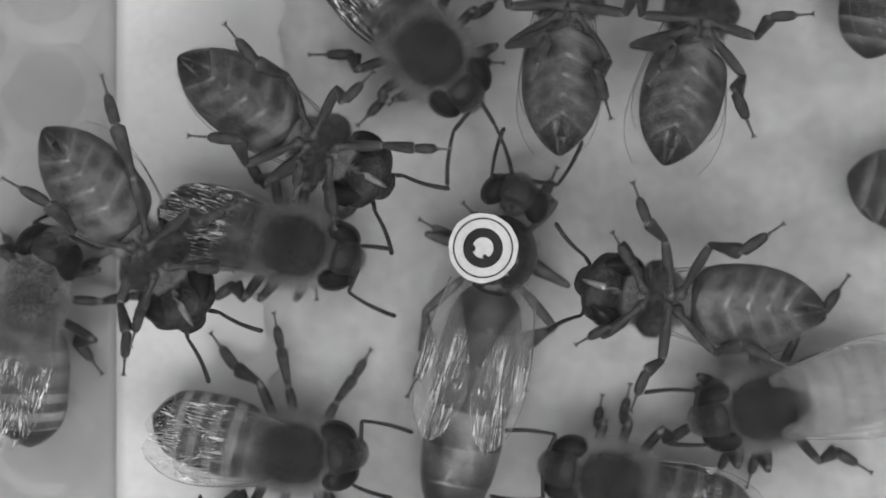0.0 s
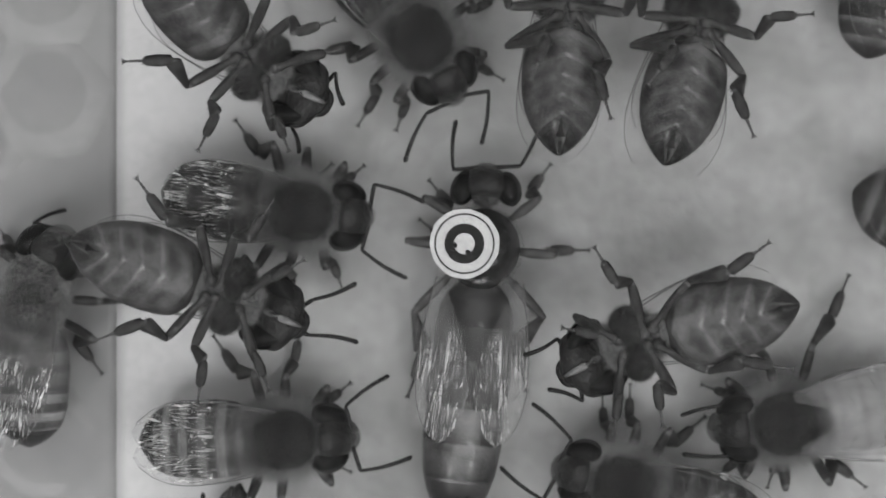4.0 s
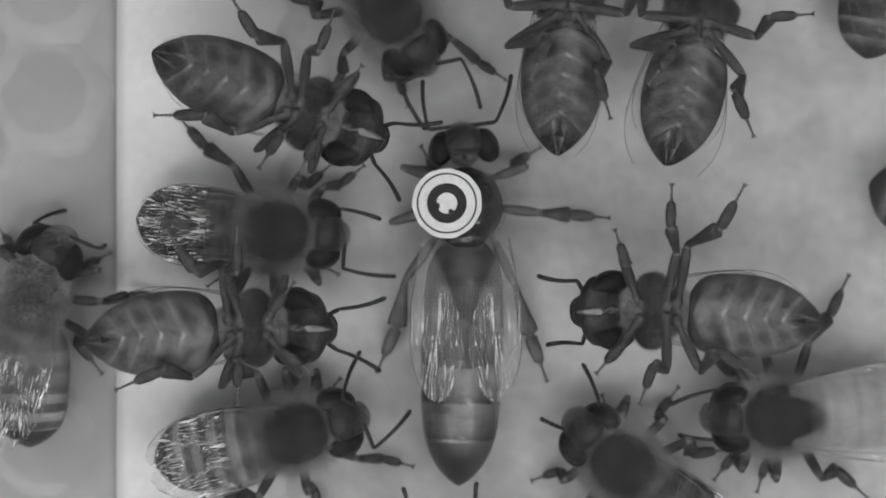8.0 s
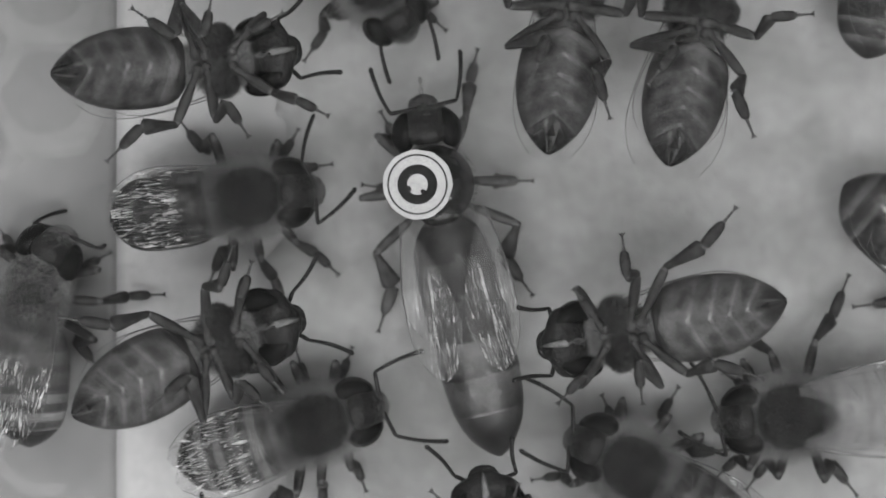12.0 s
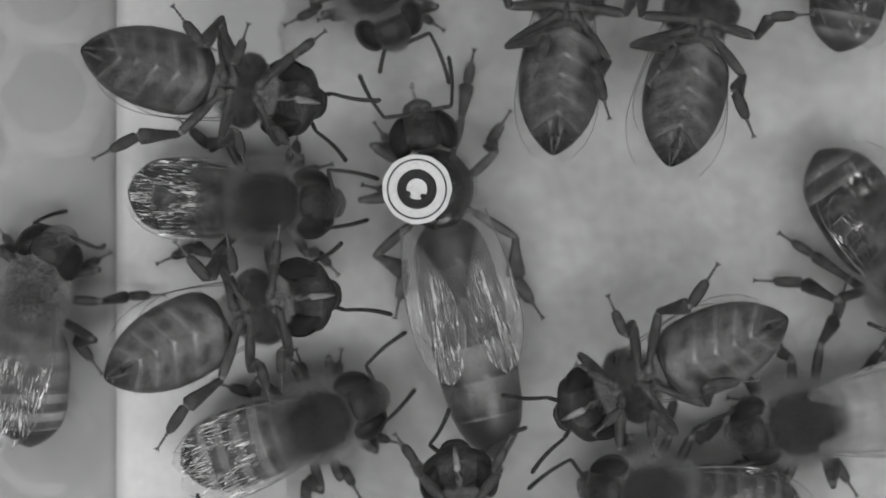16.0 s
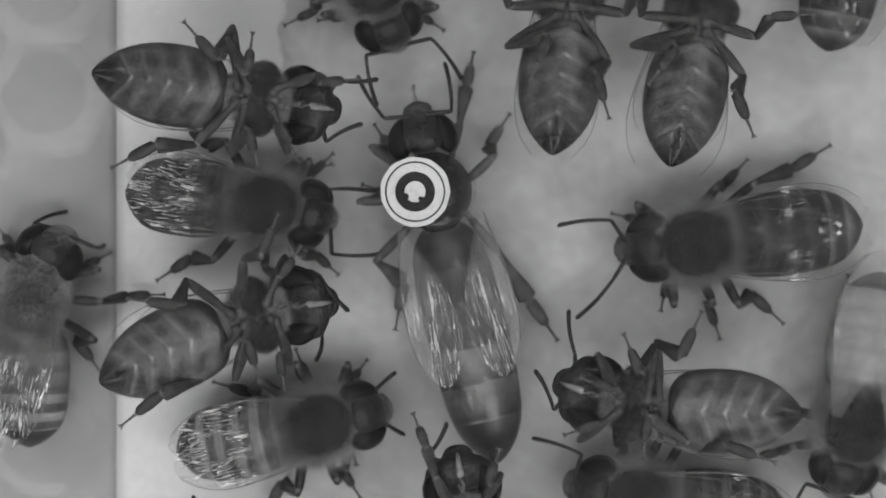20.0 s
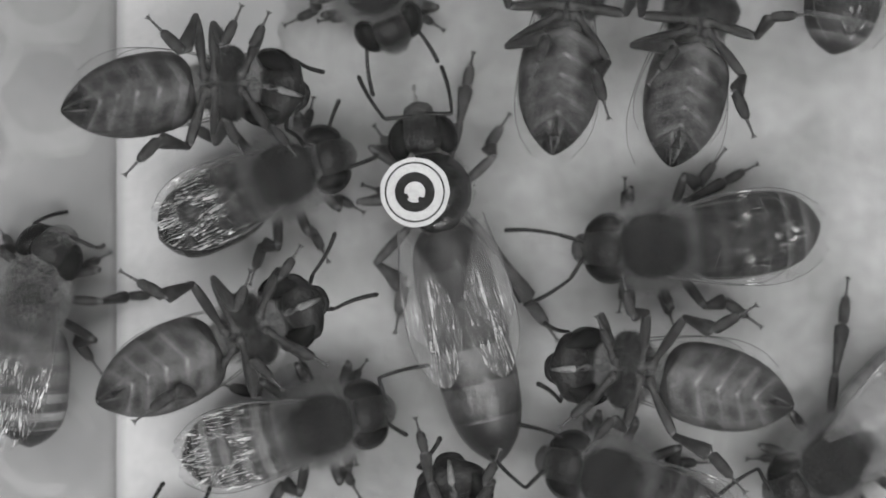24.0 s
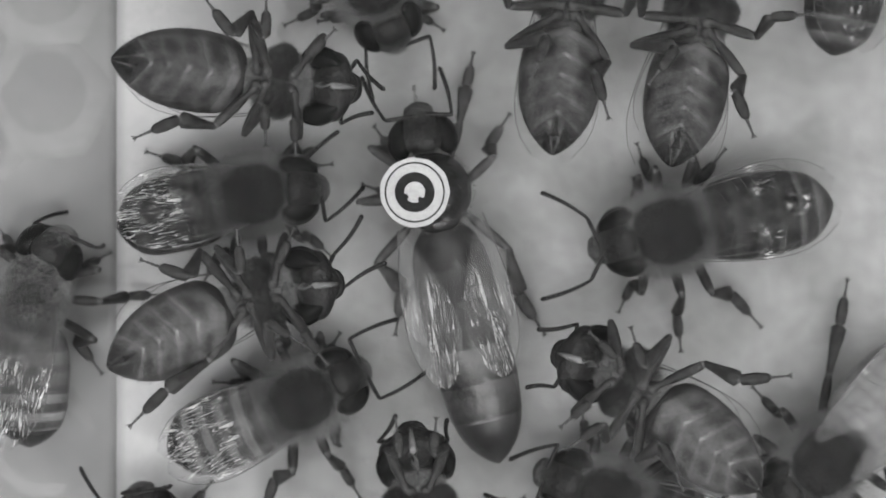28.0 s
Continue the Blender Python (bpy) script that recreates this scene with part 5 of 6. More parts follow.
    bee_walk(bees['walker_b'],
        rows=[(0, -7.05, -9.59, -8.4, 12.4, -6.8), (1, -7.85, -9.05, -1, -4.9, 3), (2, -7.45, -8.12, 7.2, -2.4, 1.6), (3, -7.58, -9.05, -3.8, 1.5, -0.9), (3.5, -7.58, -8.92, 0.6, -1.3, 0.8), (5.5, -7.18, -9.05, -0.6, 1.3, -0.8), (6, -7.32, -9.45, -4.5, 2.9, -1.7), (7, -7.45, -9.32, -1.7, 4.2, -2.3), (8, -6.92, -8.65, 12.8, 1.2, -0.7), (9, -6.52, -9.45, -0.6, 1.3, -0.8), (10, -6.65, -9.32, 0.6, -1.4, 0.8), (11, -6.25, -8.65, 14.2, 3, -1.8), (12, -5.98, -8.25, 16.8, -1, 0.6), (12.5, -6.11, -8.52, 16.7, -0.6, 0.4), (14.5, -6.11, -7.98, 26.1, 7.2, -4.4), (15, -5.71, -7.72, 33, 7.1, -4.5), (16, -5.85, -8.12, 20.2, 4.8, -3), (17, -5.98, -7.85, 22.6, -0.6, 0.3), (18, -5.85, -7.98, 17.2, -3.6, 2.2), (19, -5.85, -7.98, 16.8, -2.8, 1.7), (20, -5.85, -8.25, 11.9, 1.3, -0.8), (21, -5.85, -8.12, 18.6, 8.3, -5.1), (21.5, -5.85, -8.12, 17.3, 4.9, -2.9), (23.5, -5.71, -8.38, 18.2, 0.4, -0.3), (24, -5.71, -8.25, 14, -3.2, 2), (25, -5.98, -7.72, 24.3, 5.2, -3.1), (26, -5.98, -7.72, 28.5, 5.8, -3.3), (27, -6.11, -7.18, 24.3, -1.6, 0.9), (28, -6.65, -7.05, 23.8, 3, -1.9)],
        feet={'fore_a': [(0, -3.5, -4.9), (3, -4.5, -6.5), (6, -5, -7.1), (8, -5, -6.3), (10, -3.9, -6.8), (15, -4.9, -4.9), (17, -5, -5.4), (20, -3.7, -5.4), (28, -5, -4.1)],
              'fore_b': [(8, -1.5, -10.5), (15, -1.1, -6.7), (17, -4.3, -10.2), (20, -4.2, -10.4), (25, -1.2, -7.4), (28, -5, -9.5)],
              'hind_a': [(0, -11.2, -4.1), (1, -11.2, -4.1), (3, -11.1, -4.2), (5.5, -11, -4.3)],
              'mid_a': [(0, -8.4, -2), (1, -6.9, -3.8), (3, -6.9, -3.8), (5.5, -7, -4.3), (6, -7.1, -4.9)]},
        feelers={'a': [(0, -1.4, -8.7), (1, -3, -5.5), (2, -2.1, -6.8), (3, -1.9, -6.7), (3.5, -2.6, -5.7), (5.5, -2, -7.6), (6, -2.1, -8.9), (7, -1.6, -7.9), (8, -3.9, -4.8), (9, -1.3, -7.8), (10, -1.4, -8.2), (11, -2.5, -4), (12, -0.9, -4.8), (12.5, -2.3, -4.4), (14.5, -3.3, -2.5), (15, -2.2, -2.1), (16, -1.7, -3.9), (17, -1.6, -3.6), (18, -0.9, -4.9), (19, -1.6, -3.4), (20, -2.2, -5.8), (21, -2.1, -3.2), (21.5, -1, -4.9), (23.5, -1.4, -4.8), (24, -0.6, -5.5), (25, -3, -2.9), (26, -1.8, -2.7), (27, -2.8, -1.8), (28, -2.1, -3.3)],
                 'b': [(0, -2.4, -11.8), (1, -1, -9.2), (2, -1.4, -10.1), (3, -1.3, -10.1), (3.5, -1.3, -9.5), (5.5, -2, -11.3), (6, -2.6, -11.7), (7, -1.8, -11.7), (8, -1.5, -7.6), (9, 0.1, -10.9), (10, -0.9, -11.3), (11, -1.3, -7.6), (12, 0.3, -9.1), (12.5, 0.3, -8.2), (14.5, -0.2, -5.9), (15, -0.7, -5.1), (16, -1.3, -6.6), (17, -0.2, -6.4), (18, -0.1, -8.6), (19, -0.9, -7.2), (20, -1.8, -8.8), (21, -0.4, -6.8), (21.5, -1.3, -8), (23.5, -1.7, -8), (24, -1.7, -8.8), (25, -0.2, -6.1), (26, -0.7, -6.9), (27, -0.8, -5.2), (28, -0.8, -5.8)]})
    bee_walk(bees['walker_c'],
        rows=[(0, -0.64, 9.24, -48, -1, 0.8), (1, -0.91, 9.91, -40.9, -1.3, 1), (2, -0.51, 9.24, -48.6, -3.6, 2.6), (3, -1.17, 9.51, -56.7, -1.9, 1.4), (3.5, -1.04, 9.77, -57.8, -6.1, 4.2), (5.5, -1.44, 10.17, -43.5, -6.8, 4.7), (6, -1.58, 10.31, -45.4, -10.7, 7.5), (7, -3.04, 10.44, -47.1, -10.3, 7.5), (8, -2.51, 11.24, -56.9, 2.9, -1.9), (9, -3.31, 12.58, -52.7, 11.7, -7.6), (10, -3.04, 12.98, -63, 1.9, -1.2), (11, -3.18, 12.98, -61.7, 4.5, -3), (12, -3.31, 12.84, -62.5, 6.2, -4.1), (12.5, -3.31, 12.84, -63.3, 7.8, -5.2), (14.5, -3.31, 12.71, -70.3, 6.1, -4.3), (17, -3.31, 12.63, -71.1, 4.3, -3), (28, -3.31, 12.58, -71.1, 4.3, -3)],
        feet={'fore_a': [(0, 2.9, 9), (3, 2.9, 8.2), (6, 2.9, 8.2), (8, 3, 8.2), (9, 0.2, 10.4), (10, 0.2, 10.6), (14.5, 0, 10.6), (28, 0, 10.6)],
              'fore_b': [(0, -2.6, 7), (3, -3.7, 9), (6, -2.6, 7.1), (8, -1.7, 6.9), (10, -5.7, 11.1), (14.5, -6, 11.1), (28, -6, 11)]},
        feelers={'a': [(0, 3.4, 3.2), (1, 3.6, 5.3), (2, 3.2, 3.2), (3, 3.5, 3.5), (3.5, 1.6, 4.4), (5.5, 3.2, 6.3), (6, 1.7, 6.7), (7, 1.2, 5.7), (8, 1.8, 6.6), (9, 0.7, 7.5), (10, 0.8, 9.4), (11, 1.2, 8.2), (12, -0.2, 8.9), (12.5, 0.6, 7.8), (14.5, -0.7, 8.4), (15, 0.3, 8.1), (16, 0.3, 7.8), (17, -0.2, 7.6), (18, -0.2, 7.8), (23.5, -0, 8.2), (24, -0.2, 8.8), (25, -0.5, 8.7), (28, -0.4, 7.5)],
                 'b': [(0, 0.2, 3), (1, 1.2, 5), (2, -0.5, 2.7), (3, 0.9, 2.3), (3.5, -2.1, 3.6), (5.5, 0.6, 5.1), (6, 0.8, 5.5), (7, -1.2, 5), (8, -0.8, 5.6), (9, -0.9, 7), (10, -2.2, 8.3), (11, -5.5, 8.2), (12, -2.5, 7.8), (12.5, -2.5, 8), (14.5, -3.1, 7.4), (15, -2.6, 7), (16, -3, 8.3), (17, -2.5, 7.5), (18, -2.8, 7.2), (23.5, -2.8, 8.3), (24, -3.3, 7.2), (25, -2.8, 6.8), (28, -3.3, 7)]}, nods=[(0, -10), (8, -16), (9, -4), (28, -8)])
    bee_walk(bees['queen'],
        rows=[(0, 2.67, -0.24, 76.8, -9.5, 2.5), (1, 2.46, -0.16, 81.8, -0.8, 0.3), (2, 2.56, -0.24, 78.3, -5.4, 1.4), (3, 2.38, -0.19, 80.3, -2.6, 0.8), (3.5, 2.03, -0.05, 85.1, 7, -2.3), (5.5, 1.44, 0.56, 82.9, -11.6, 3.7), (6, 1.76, 1.26, 82.2, -6, 1.7), (7, 1.76, 1.52, 81.1, -8.8, 2.5), (8, 1.04, 2.03, 90.2, 4.3, -1.7), (9, 0.32, 3.1, 94.7, 2.8, -1.2), (10, -0.16, 3.15, 94.6, -4.3, 2), (11, -0.37, 2.83, 99.1, -7.4, 4), (12, -0.32, 3.07, 101.4, -4, 2.2), (12.5, -0.32, 3.07, 101.4, -3.9, 2.2), (14.5, -0.32, 2.91, 103.2, 0.2, -0.1), (17, -0.37, 2.86, 102.9, -0.5, 0.2), (20, -0.43, 2.75, 102.5, -1.9, 1), (28, -0.45, 2.72, 102.3, -2.6, 1.4)],
        feet={'fore_a': [(0, 1, 2.2), (5.5, -1.1, 3.6), (7, -3.4, 4), (10, -2.6, 6), (11, -3, 6.6), (14.5, -3.3, 6.2), (17, -3.3, 6), (28, -3.3, 5.9)],
              'fore_b': [(0, 5.5, 3.9), (5.5, 5.1, 4.1), (7, 5.1, 4.3), (8, 4.7, 4.9), (9, 2.9, 8), (10, 1.7, 9.6), (11, 1.7, 9.6), (14.5, 1.5, 9.6), (17, 1.5, 9.6), (28, 1.5, 9.6)],
              'hind_a': [(0, -1.7, -7.1), (14.5, -2.3, -3.3), (17, -2.3, -3.8), (28, -2.3, -4.1)],
              'hind_b': [(0, 4, -6.8), (5.5, 4, -5.7), (7, 4.9, -8.4), (8, 5.2, -6.8), (10, 4.4, -4.6), (11, 4.3, -2.2), (14.5, 4.8, -3.3), (17, 5.6, -4.5), (28, 4.9, -4.1)],
              'mid_a': [(0, -1.1, 1.4), (5.5, -1.2, -0.2), (8, -2.3, 1.4)],
              'mid_b': [(0, 5.9, -1.6), (5.5, 5.6, -0.8), (7, 8, 1.7), (8, 8, 1.5), (9, 5.6, 3.6), (10, 4.5, 3), (11, 4.3, 3.3), (14.5, 3.3, 6.9), (17, 3.2, 6.5), (28, 3.2, 6.5)]},
        feelers={}, nods=[(0, -6), (8.5, -6), (10, -42), (28, -42)])
    bee_walk(bees['clinging_c'],
        rows=[(0, 9.78, -2.28, 171.9, -10.2, 5.7), (1, 10.16, -2.67, 180, 0, 0), (2, 10.16, -2.93, 183.4, -1, 0.6), (3, 8.88, -4.47, 205, 10.3, -5.7), (3.5, 8.75, -4.59, 206.3, 13.7, -8.6), (5.5, 8.88, -2.8, 169.9, -2.4, 1.5), (6, 9.39, -2.03, 161.8, -4.2, 2.6), (7, 9.65, -2.54, 179.9, 12.1, -7.6), (8, 9.65, -2.8, 178, 4.2, -2.6), (9, 7.85, -4.21, 199, 2.5, -1.6), (10, 8.62, -4.59, 199.1, -3.4, 2.1), (11, 8.75, -4.21, 192.9, -8.6, 5), (12, 8.11, -3.82, 190, -2.2, 1.3), (12.5, 8.24, -4.08, 189.8, -1.9, 1.1), (14.5, 8.75, -4.85, 193.2, -2.8, 1.7), (15, 8.88, -5.11, 192.9, -8.7, 5.2), (16, 8.62, -6.13, 204.1, 2.4, -1.4), (17, 8.49, -6.39, 205.8, -1, 0.6), (18, 8.75, -6.77, 209.2, -0.4, 0.2), (19, 8.49, -7.16, 184.3, -2.9, 1.7), (20, 8.75, -7.03, 170.7, -11.7, 7.1), (21, 7.72, -6, 152.4, -8.3, 4.3), (21.5, 7.47, -5.11, 148.8, 11.1, -5.9), (23.5, 8.24, -5.36, 174.4, 19, -11.1), (24, 8.49, -5.49, 172.2, 11, -6), (25, 7.98, -4.98, 166.4, 16.6, -9.7), (26, 8.49, -5.62, 173.8, 13.8, -8), (27, 8.11, -5.88, 167.3, 14.7, -8.6), (28, 8.49, -6.13, 147.3, 14.7, -8)],
        feet={'fore_a': [(0, 5.9, -4.2), (1, 5.9, -4.1), (5.5, 4.9, -4.2), (6, 6, -3.7), (11, 5.1, -6.8), (20, 5.4, -8.2), (21, 4, -6)],
              'fore_b': [(0, 7.5, 0.7), (1, 7.4, -0.3), (2, 6.1, -0.4), (3, 4.5, -3.3), (3.5, 5.3, -3.5), (5.5, 6.5, 0), (6, 7.5, 1.4), (7, 7.6, 1), (8, 7.6, 0.8), (9, 4.1, -2.8), (10, 5.9, -3.3), (11, 6.5, -2.6), (12, 5.8, -1.8), (12.5, 5.9, -2.1), (14.5, 6.1, -3.2), (15, 6.4, -3.2), (16, 5.9, -5.1), (17, 5.9, -5.3), (18, 6.1, -5.7), (21.5, 5.4, -1.1), (23.5, 5.6, -2), (24, 6.8, -3), (25, 6, -2.7), (26, 6.5, -3.7)],
              'hind_a': [(0, 15.2, -5.2), (1, 15.2, -5.2), (2, 15.2, -5.3), (3, 15.1, -5.2), (3.5, 15.4, -5.3), (5.5, 15.1, -6.2), (6, 14.4, -5.8), (7, 14, -5.7), (8, 13.9, -5.7), (9, 13.9, -5.3), (10, 14.9, -5.5), (11, 14.9, -5.4), (12, 14.1, -5.7), (12.5, 14.4, -5.7), (14.5, 14.1, -5.7), (15, 13.9, -5.8), (16, 13.9, -5.8), (17, 13.9, -5.8), (18, 10.9, -7.6), (19, 15, -9.3), (20, 14.6, -9.4), (21, 11.6, -9.3), (21.5, 11, -10.7), (23.5, 13.1, -10.8), (24, 13.3, -10.7), (25, 13.3, -10.7), (26, 13.1, -10.8), (27, 12.2, -10.7), (28, 10.6, -10.6)],
              'hind_b': [(0, 15, 1.1), (1, 14.9, 1), (2, 14.7, 0.8), (3, 14.5, 0.5), (3.5, 14.4, 0.3), (5.5, 14.2, 0.1), (6, 14.1, 0), (7, 14.4, 1.8), (8, 13.3, 2.8), (9, 13.2, 2.5), (10, 13.1, 2.3), (11, 13, 2.1), (12, 12.9, 1.8), (12.5, 12.9, 1.5), (14.5, 12.4, 0.4), (15, 12.4, 0.1), (16, 12.1, -0.7), (17, 11.9, -1.2), (18, 10.7, -3.3), (19, 11.4, -2.3), (20, 11.4, -2.8), (21, 13.2, -2.2), (21.5, 13.4, -2.1), (23.5, 13.9, -2.5), (24, 13.8, -2.5), (25, 13.8, -2.6), (26, 13.7, -2.7), (27, 14.2, -2.3), (28, 15.3, -5.6)],
              'mid_a': [(0, 8.3, -7.1), (1, 8, -7.3), (2, 7.6, -6.6), (3, 9.7, -7.7), (3.5, 9.7, -7.8), (5.5, 10.3, -7.5), (6, 8.8, -7), (7, 8.7, -6.8), (8, 8.7, -6.8), (9, 8.8, -6.8), (10, 8.8, -6.8), (11, 8.8, -6.8), (12, 8.8, -6.8), (12.5, 8.8, -6.8), (14.5, 9.1, -6.7), (16, 9.3, -9.1), (17, 9.1, -9.1), (18, 9.1, -8.9), (19, 9.1, -9.1), (20, 8.8, -9.2), (21, 5.6, -9.6), (21.5, 5.6, -9.6), (23.5, 6, -9.1), (24, 6.3, -8.9), (25, 5.6, -9.4), (26, 6, -8.7), (27, 5.8, -8.8), (28, 5.5, -8.8)],
              'mid_b': [(0, 8.4, 2.9), (1, 8.4, 2.8), (2, 8.7, 2.4), (3, 8.7, 2.1), (3.5, 8.8, 1.8), (5.5, 8.9, 0.8), (6, 9, 0.3), (7, 12.1, 2.3), (8, 10.1, 2.8), (9, 7.6, 1.8), (10, 7.6, 1.5), (11, 7.7, 1.2), (12, 7.9, 0.6), (12.5, 8, 0.3), (14.5, 8.3, -1.1), (15, 8.5, -1.6), (16, 7.3, -2.1), (17, 7.3, -2.2), (18, 7.6, -2.8), (19, 7.8, -3.2), (20, 8, -3.8), (21, 9.8, -2.7), (21.5, 9.8, -3.1), (23.5, 7.9, -1.2), (24, 7.9, -1.2), (25, 7.5, -1.7), (26, 7.8, -1.5), (27, 8.1, -2.6), (28, 8.3, -3.5)]},
        feelers={'a': [(0, 4.6, -3.7), (1, 4.8, -3.1), (2, 6.4, -6.5), (3, 3.9, -8.5), (3.5, 5, -7.6), (5.5, 3.2, -2.3), (6, 3.8, -2.2), (7, 5.3, -4.8), (8, 4.6, -4.3), (9, 2.6, -7.8), (10, 4.9, -7.1), (11, 3.5, -4.8), (12, 3.1, -5.9), (12.5, 3.6, -6.5), (14.5, 3.7, -6.2), (15, 4.4, -8.8), (16, 3.9, -10.1), (17, 2.9, -8.7), (18, 5, -10.8), (19, 3.1, -8.8), (20, 4.1, -5.4), (21, 3.5, -4.8), (21.5, 3.7, -4.3), (23.5, 3.3, -5.9), (24, 4.2, -6), (25, 3.6, -6.9), (26, 3.4, -7), (27, 3.4, -6.9), (28, 3.7, -6.2)],
                 'b': [(0, 5, 1.2), (1, 5.4, 0.5), (2, 5.6, -2.3), (3, 4.3, -5.6), (3.5, 3.8, -6), (5.5, 3.4, 0), (6, 5, 2.6), (7, 4.6, -2.6), (8, 4.2, -1.2), (9, 3.3, -4.1), (10, 3.4, -4.9), (11, 3.8, -2.3), (12, 3.3, -2.6), (12.5, 3.5, -3.9), (14.5, 3.8, -3.1), (15, 3.6, -4.7), (16, 2.4, -6.5), (17, 3.7, -6.5), (18, 3.5, -7.6), (19, 3.6, -4.6), (20, 5.6, -2.5), (21, 4.7, -2.6), (21.5, 3.3, -1.5), (23.5, 4.5, -3.7), (24, 4.5, -3.3), (25, 4, -3.3), (26, 3.5, -4.5), (27, 3.4, -4), (28, 4.2, -3.6)]})
    bee_walk(bees['walker_d'],
        rows=[(0, 15.11, -7.45, -167.3, 1.3, -0.7), (1, 14.98, -7.45, -169.7, -1.8, 1.1), (2, 15.38, -7.98, -172.6, -2.9, 1.8), (3, 15.38, -7.98, -172.6, -2.9, 1.8), (3.5, 16.05, -8.12, -172.5, -3.1, 1.9), (5.5, 16.18, -8.25, -170.5, -1.1, 0.7), (6, 16.05, -7.98, -172.4, 1.8, -1.2), (7, 15.78, -7.85, -176.3, -1.6, 1.1), (8, 15.78, -7.85, -176.3, -1.6, 1.1), (9, 15.78, -7.72, -176.9, -0.5, 0.3), (10, 16.18, -7.85, -172.3, 1.7, -1.1), (11, 16.32, -7.98, -171.3, -0.4, 0.3), (12, 16.32, -7.85, -174.3, 0.1, -0.1), (12.5, 16.18, -7.98, -175.8, -2.8, 1.8), (14.5, 16.32, -7.98, -176.8, -0.4, 0.2), (15, 16.58, -8.12, -175.9, 4, -2.5), (16, 16.85, -8.12, -169.8, 9.4, -6.1), (17, 17.25, -7.32, -153.6, -2.6, 1.6), (18, 18.05, -6.92, -169.4, 4.2, -2.5), (19, 18.59, -8.52, -107.9, 1.4, -0.7), (20, 19.39, -8.38, -102.6, -3.8, 2), (21, 19.79, -8.92, -118.5, -5.8, 3.3), (21.5, 17.92, -9.99, -144, -13, 5.9), (23.5, 18.05, -9.59, -142.5, -17.3, 7.9), (24, 18.32, -9.99, -139.8, -15.1, 7.3), (25, 18.05, -9.99, -137.2, -8.4, 3.9), (26, 18.18, -9.72, -137.9, -20.1, 9.8), (27, 18.05, -9.99, -139.8, -15.1, 7.3), (28, 17.92, -9.99, -137.6, -7.3, 3.4)],
        feet={'fore_b': [(0, 11.5, -6.8), (3, 12.5, -6.5), (6, 12.7, -6.8), (12, 13.6, -6), (16, 13.8, -7.2)],
              'hind_a': [(0, 20.7, -10.8), (3, 20.4, -11.5), (6, 20.5, -12), (12, 20, -11.9)],
              'hind_b': [(0, 19.6, -1.3), (3, 19.6, -1.3), (6, 19.6, -1.3), (12, 19.6, -1.3), (16, 19.6, -1.3), (19, 19.6, -1.3), (21, 19.6, -1.3), (28, 19.6, -1.3)],
              'mid_a': [(0, 14.7, -11.5), (3, 15.7, -11.5), (6, 15.2, -11.7), (12, 14.7, -11.6), (16, 14.9, -11.6)],
              'mid_b': [(19, 13.7, -4.1), (21, 14.9, -6.7), (21.5, 15, -6.7)]},
        feelers={'a': [(0, 10.6, -9.2), (1, 11.2, -9.9), (2, 10.2, -8.4), (3, 10.4, -9.1), (3.5, 11.6, -9.6), (5.5, 9.8, -9.8), (6, 10, -8.6), (7, 9.6, -8.6), (8, 11.1, -8.8), (9, 10, -8.5), (10, 11.8, -10), (11, 11.2, -10.4), (12, 11.1, -8.6), (12.5, 10.2, -9.2), (14.5, 11.5, -9), (15, 11.8, -9.6), (16, 12.4, -10.3), (17, 15.2, -11.8), (18, 12, -9.5)],
                 'b': [(0, 9.5, -6.8), (1, 9.9, -7.6), (2, 9.8, -6.2), (3, 10.3, -7.6), (3.5, 11.2, -7.8), (5.5, 11.1, -8), (6, 10.2, -5.6), (7, 9.9, -6.6), (8, 10.7, -7.4), (9, 10.4, -5.4), (10, 11, -8), (11, 11.3, -8.6), (12, 11, -4.5), (12.5, 10.3, -6.2), (14.5, 11.1, -7.8), (15, 11.1, -8), (16, 11.8, -8.6), (17, 11.5, -9.8), (18, 14.2, -6.6)]}, nods=[(0, -20), (28, -22)])
